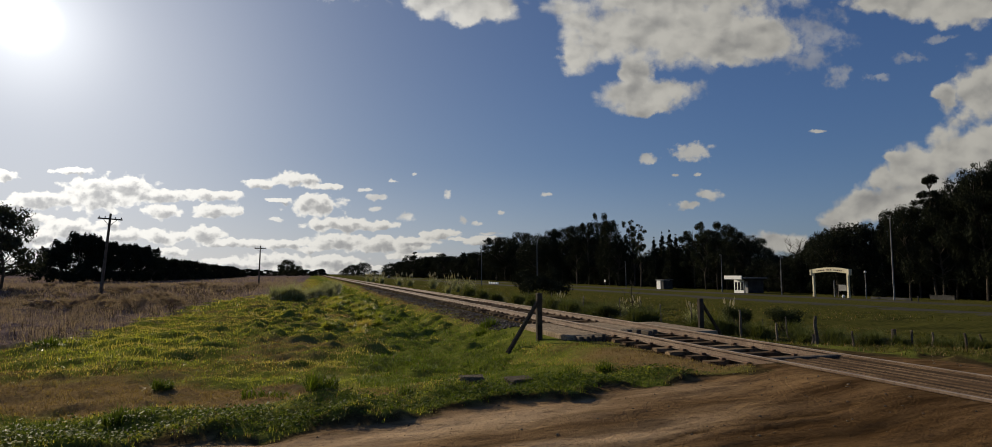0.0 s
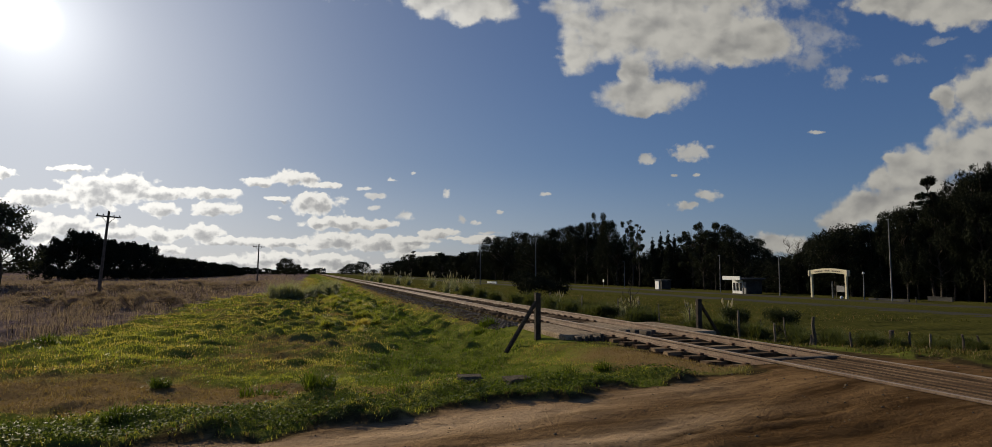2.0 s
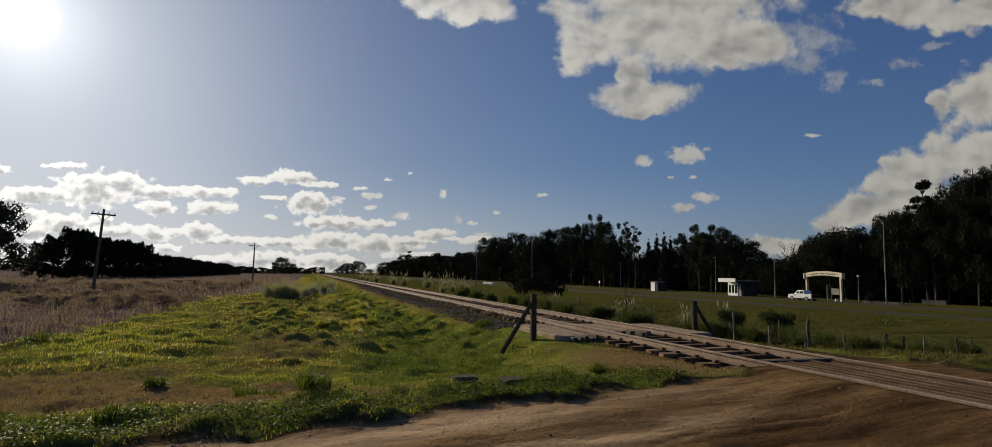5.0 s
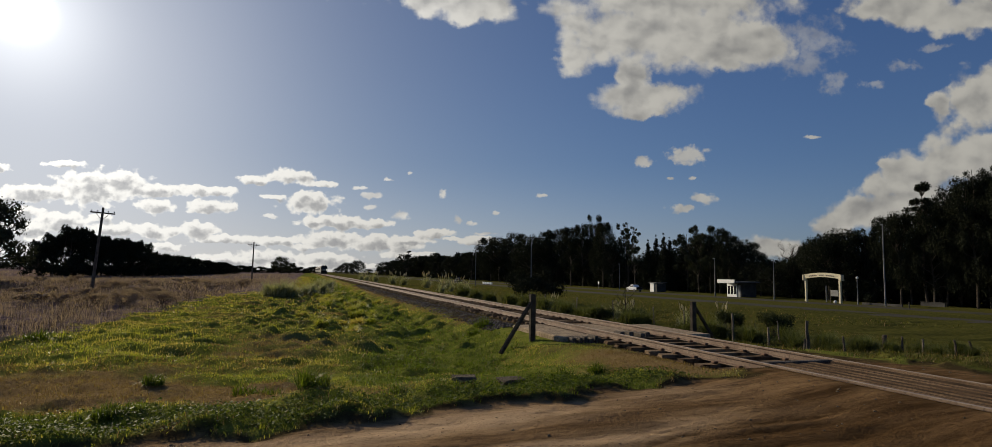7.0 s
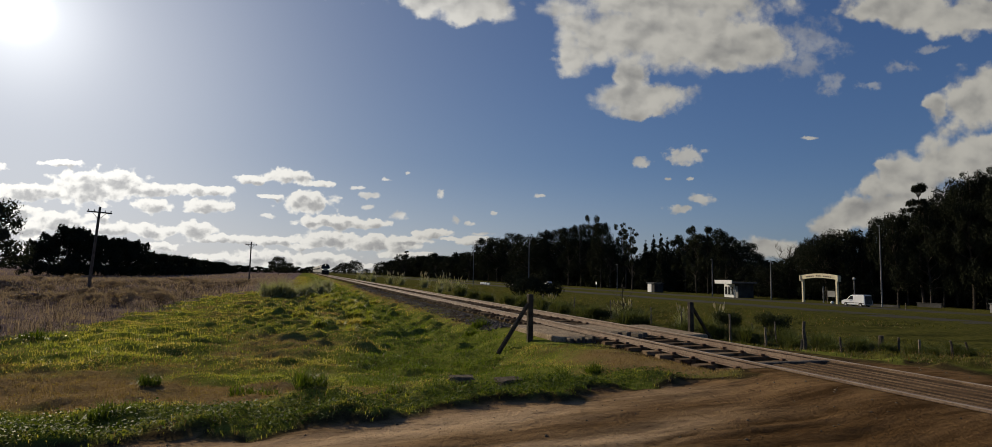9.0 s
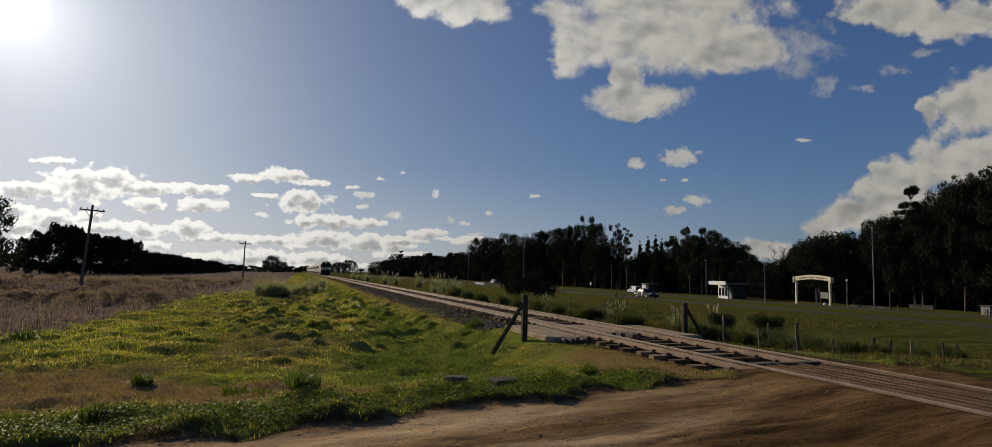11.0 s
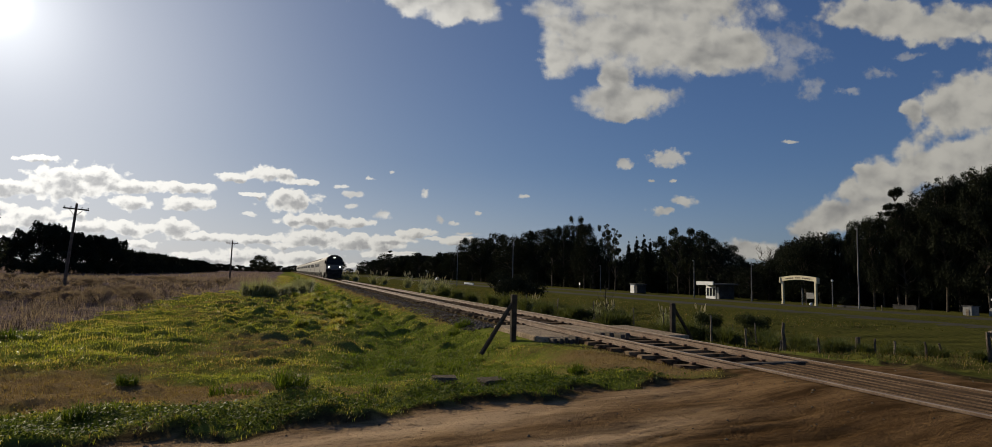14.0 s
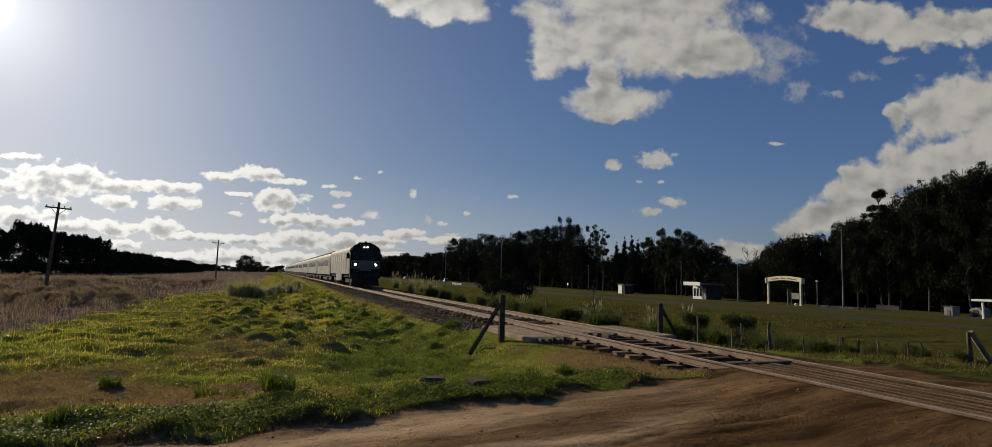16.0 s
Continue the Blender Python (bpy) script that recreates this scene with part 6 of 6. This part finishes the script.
def build_growth():
    r = random.Random(19)
    clump = make_tuft("grass_clump", "dark green clump of rank grass", 0.9, 0.26, 81, 240, "rank", 0.012)
    tagged(clump, group="rank grass clumps")
    spots = []
    for x, y, s in ((0.15, 7.85, 1.0), (-2.1, 10.0, 0.75), (-0.7, 8.7, 0.85), (-0.35, 8.45, 0.7), (-1.95, 7.3, 0.7), (-6.4, 17.7, 1.3), (5.9, 19.6, 1.5), (5.4, 18.9, 1.1), (3.9, 8.6, 0.9), (4.6, 8.75, 0.7),
                    (1.2, 8.0, 0.8), (-4.9, 10.2, 0.8)):
        spots.append(turn_size(x, y, lay(x, y), r.uniform(0, 360), s))
    plant(clump, spots)
    hummock = make_tuft("bank_tussock", "rounded olive green tussock on the railway bank", 0.9, 0.30, 91, 260, "grass", 0.022)
    tagged(hummock, group="tussocks of the bank")
    spots = []
    for k in range(70):
        y = 19 + 44 * r.random()
        x = r.uniform(-0.5, 5.2) if y < 40 else r.uniform(0.8, 5.2)
        spots.append(turn_size(x, y, lay(x, y), r.uniform(0, 360), r.uniform(0.8, 1.7), r.uniform(0.7, 1.0)))
    plant(hummock, spots)
    pampas = make_tuft("pampas_grass", "pale green arching pampas grass tussock", 2.4, 1.5, 82, 900, "leaf_tuft", 0.026)
    spots = [turn_size(-1.7, 44.5, lay(-1.7, 44.5), 0, 1.05)]
    tagged(pampas, group="pampas tussocks")
    for x, y, s in ((-0.9, 45.2, 0.85), (-2.4, 45.6, 0.8), (0.6, 51, 0.8), (-0.2, 48.5, 0.7), (1.3, 54, 0.75), (2.0, 58, 0.6), (2.2, 62, 0.9), (1.4, 70, 1.0), (3.2, 84, 0.9)):
        spots.append(turn_size(x, y, lay(x, y), r.uniform(0, 360), s))
    plant(pampas, spots)
    plumed = make_tuft("plumed_pampas_grass", "pampas tussock with pale feathery plumes by the track", 1.4, 1.5, 83, 260, "leaf_tuft", 0.03, 7)
    spots = [turn_size(17.5, 88, lay(17.5, 88), 0, 1.35)]
    tagged(plumed, group="plumed tussocks")
    for x, y, s in ((19, 84, 1.2), (20.5, 79, 1.1), (22, 92, 1.4), (20, 99, 1.0), (16.5, 104, 1.3), (19.5, 72, 0.9), (14.0, 62, 0.8), (15.5, 110, 1.4), (14.5, 130, 1.4), (17, 70, 0.8), (13.6, 140, 1.3), (13.4, 152, 1.3),
                    (15.6, 27.5, 0.55), (14.8, 24.8, 0.6), (16.4, 22.6, 0.6), (19.5, 24.0, 0.6), (13.6, 31.0, 0.6)):
        spots.append(turn_size(x, y, lay(x, y), r.uniform(0, 360), s))
    plant(plumed, spots)
    mound = make_tuft("grass_tussock", "broad green tussock of long hanging grass by the fence", 2.0, 1.0, 84, 800, "tussock", 0.02)
    spots = [turn_size(12.7, 24.6, lay(12.7, 24.6), 0, 1.05)]
    tagged(mound, group="fence tussocks")
    for x, y, s in ((13.2, 21.9, 1.0), (13.9, 22.2, 0.85), (12.8, 27.6, 1.0), (13.0, 29.0, 0.9), (12.9, 26.0, 0.8), (13.4, 31.5, 1.0), (13.2, 34.5, 1.1), (13.6, 38, 1.1), (13.4, 42.5, 1.1), (13.8, 47.5, 1.2), (14.2, 54, 1.3),
                    (14.0, 17.6, 0.85), (14.4, 16.2, 0.75), (14.9, 15.0, 0.75), (15.2, 14.0, 0.65), (15.4, 13.0, 0.6), (15.6, 12.2, 0.5), (15.9, 11.3, 0.45), (15.6, 15.9, 0.7), (14.2, 14.2, 0.5), (14.6, 13.2, 0.5), (16.4, 13.6, 0.6), (16.7, 12.3, 0.5), (16.2, 14.8, 0.6), (17.0, 11.4, 0.45), (17.2, 10.2, 0.4), (13.6, 18.6, 0.7), (16.1, 10.5, 0.35), (16.3, 9.7, 0.3), (14.7, 17.3, 0.6)):
        spots.append(turn_size(x, y, lay(x, y), r.uniform(0, 360), s, 0.9))
    plant(mound, spots)
    shrub = make_bush("shrub", "small rounded dark shrub behind the fence", 1.15, 1.05, 85, 4200, 0.036, "leaf_bush")
    spots = [turn_size(17.6, 18.6, lay(17.6, 18.6), 0, 1.0)]
    tagged(shrub, group="shrubs behind the fence")
    for x, y, s in ((16.0, 19.4, 0.95), (13.9, 22.8, 0.8), (13.0, 24.0, 0.7)):
        spots.append(turn_size(x, y, lay(x, y), r.uniform(0, 360), s))
    plant(shrub, spots)
    scrub = make_bush("dry_bush", "dry brown leafless-looking bush among tall weeds", 1.9, 0.95, 88, 900, 0.09, "brush")
    tagged(scrub, group="dry bushes in the field")
    spots = []
    for k in range(12):
        y = 34 + 85 * r.random() ** 1.4
        x = -7.5 - (y * 0.42) * r.random()
        spots.append(turn_size(x, y, lay(x, y), r.uniform(0, 360), r.uniform(0.6, 1.2), r.uniform(0.45, 0.7)))
    plant(scrub, spots)
    dark = make_bush("dead_bush", "low dead dark brown bush among dry weeds", 2.1, 1.15, 89, 5200, 0.034, "brush")
    tagged(dark, group="dead bushes in the field")
    spots = []
    field = [(-8.7, 34.5, 1.0), (-9.2, 42.5, 0.9), (-13.9, 45.7, 0.8), (-7.6, 37.0, 0.8), (-8.0, 39.5, 0.7)]
    for k in range(34):
        y = 20 + 90 * r.random() ** 1.3
        x = float(np.interp(y, [12, 27, 50, 90], [-9.5, -7.5, -7.0, -4.0])) - 1.5 - y * 0.5 * r.random()
        field.append((x, y, r.uniform(0.25, 0.6) * (1 + y / 120)))
    for x, y, s in field:
        spots.append(turn_size(x, y, lay(x, y), r.uniform(0, 360), s, 0.85))
    plant(dark, spots)
    low = make_bush("thorn_tree", "small spreading dark thorn tree beside the track", 5.2, 2.8, 86, 5200, 0.10, "leaf_dark")
    low.matrix_basis = turn_size(18.2, 46.5, lay(18.2, 46.5), 30, 1.08)
    stick = make_bare("bare_shrub", "leafless branching shrub by the fence", 1.9, 0.9, 87, 40)
    stick.matrix_basis = turn_size(13.9, 23.6, lay(13.9, 23.6), 0, 1.0)
    for x, y, s, a in ((2.95, 8.25, 0.19, 5), (2.2, 8.2, 0.17, -8)):
        bm = boxes((-1.0, 1.0, -0.75, 0.75, -0.25, 0.16), bevel=0.07)
        q = random.Random(int(x * 10))
        for v in bm.verts:
            v.co += Vector((q.uniform(-1, 1) * 2, q.uniform(-1, 1) * 2, q.uniform(-1, 1))) * 0.11
        o = part("stone_slab", bm, M["stone"], None)
        o.matrix_basis = turn_size(x, y, lay(x, y) + 0.025, a, s)
        tagged(o, "flat broken grey stone slab lying in grass", "stone", "stone slabs")
    xs, ys = sow(900, -6, 14, 3.8, 9.6)
    keep = dirt_at(xs, ys) > 0.3
    xs, ys = xs[keep], ys[keep]
    v, f, s = scatter_rocks(xs, ys, height_at(xs, ys), 0.006 + 0.022 * rng.random(len(xs)) ** 3)
    tagged(new("road_pebbles", mesh_of("road_pebbles", v, f, s, M["stone"])), "small loose stones on the dirt road", "pebbles", kind="stuff")


build_grass()
build_growth()


# ---- putting the place together ----
build_park_trees()
build_left_trees()
build_fences()
power_pole(-18.0, 60.5, 7.4, 3.2, 10)
power_pole(-9.0, 111, 6.9, 0.6, 4)
for x, y, h in ((40.5, 141, 10.1), (40.5, 103, 10.1)):
    curved_lamp(x, y, h, 0)
for x, y, h in ((71.0, 56.2, 10.5), (71.5, 75.5, 6.4), (71.5, 89.7, 6.8), (71.5, 124, 6.2)):
    plain_pole(x, y, h)
globe_lamp(71.3, 60.4, 3.4)
build_arch()
build_kiosk()
build_park_edge()
TRAIN = [(build_locomotive(), 0.0)]
_coach = build_coach()
TRAIN.append((_coach, 20.6))
for _i in range(1, 11):
    TRAIN.append((copy_thing(_coach, Matrix()), 20.6 + 25.2 * _i))
van, pickup, patrol = build_vehicles()
build_crossing()
build_sleepers()
motions()
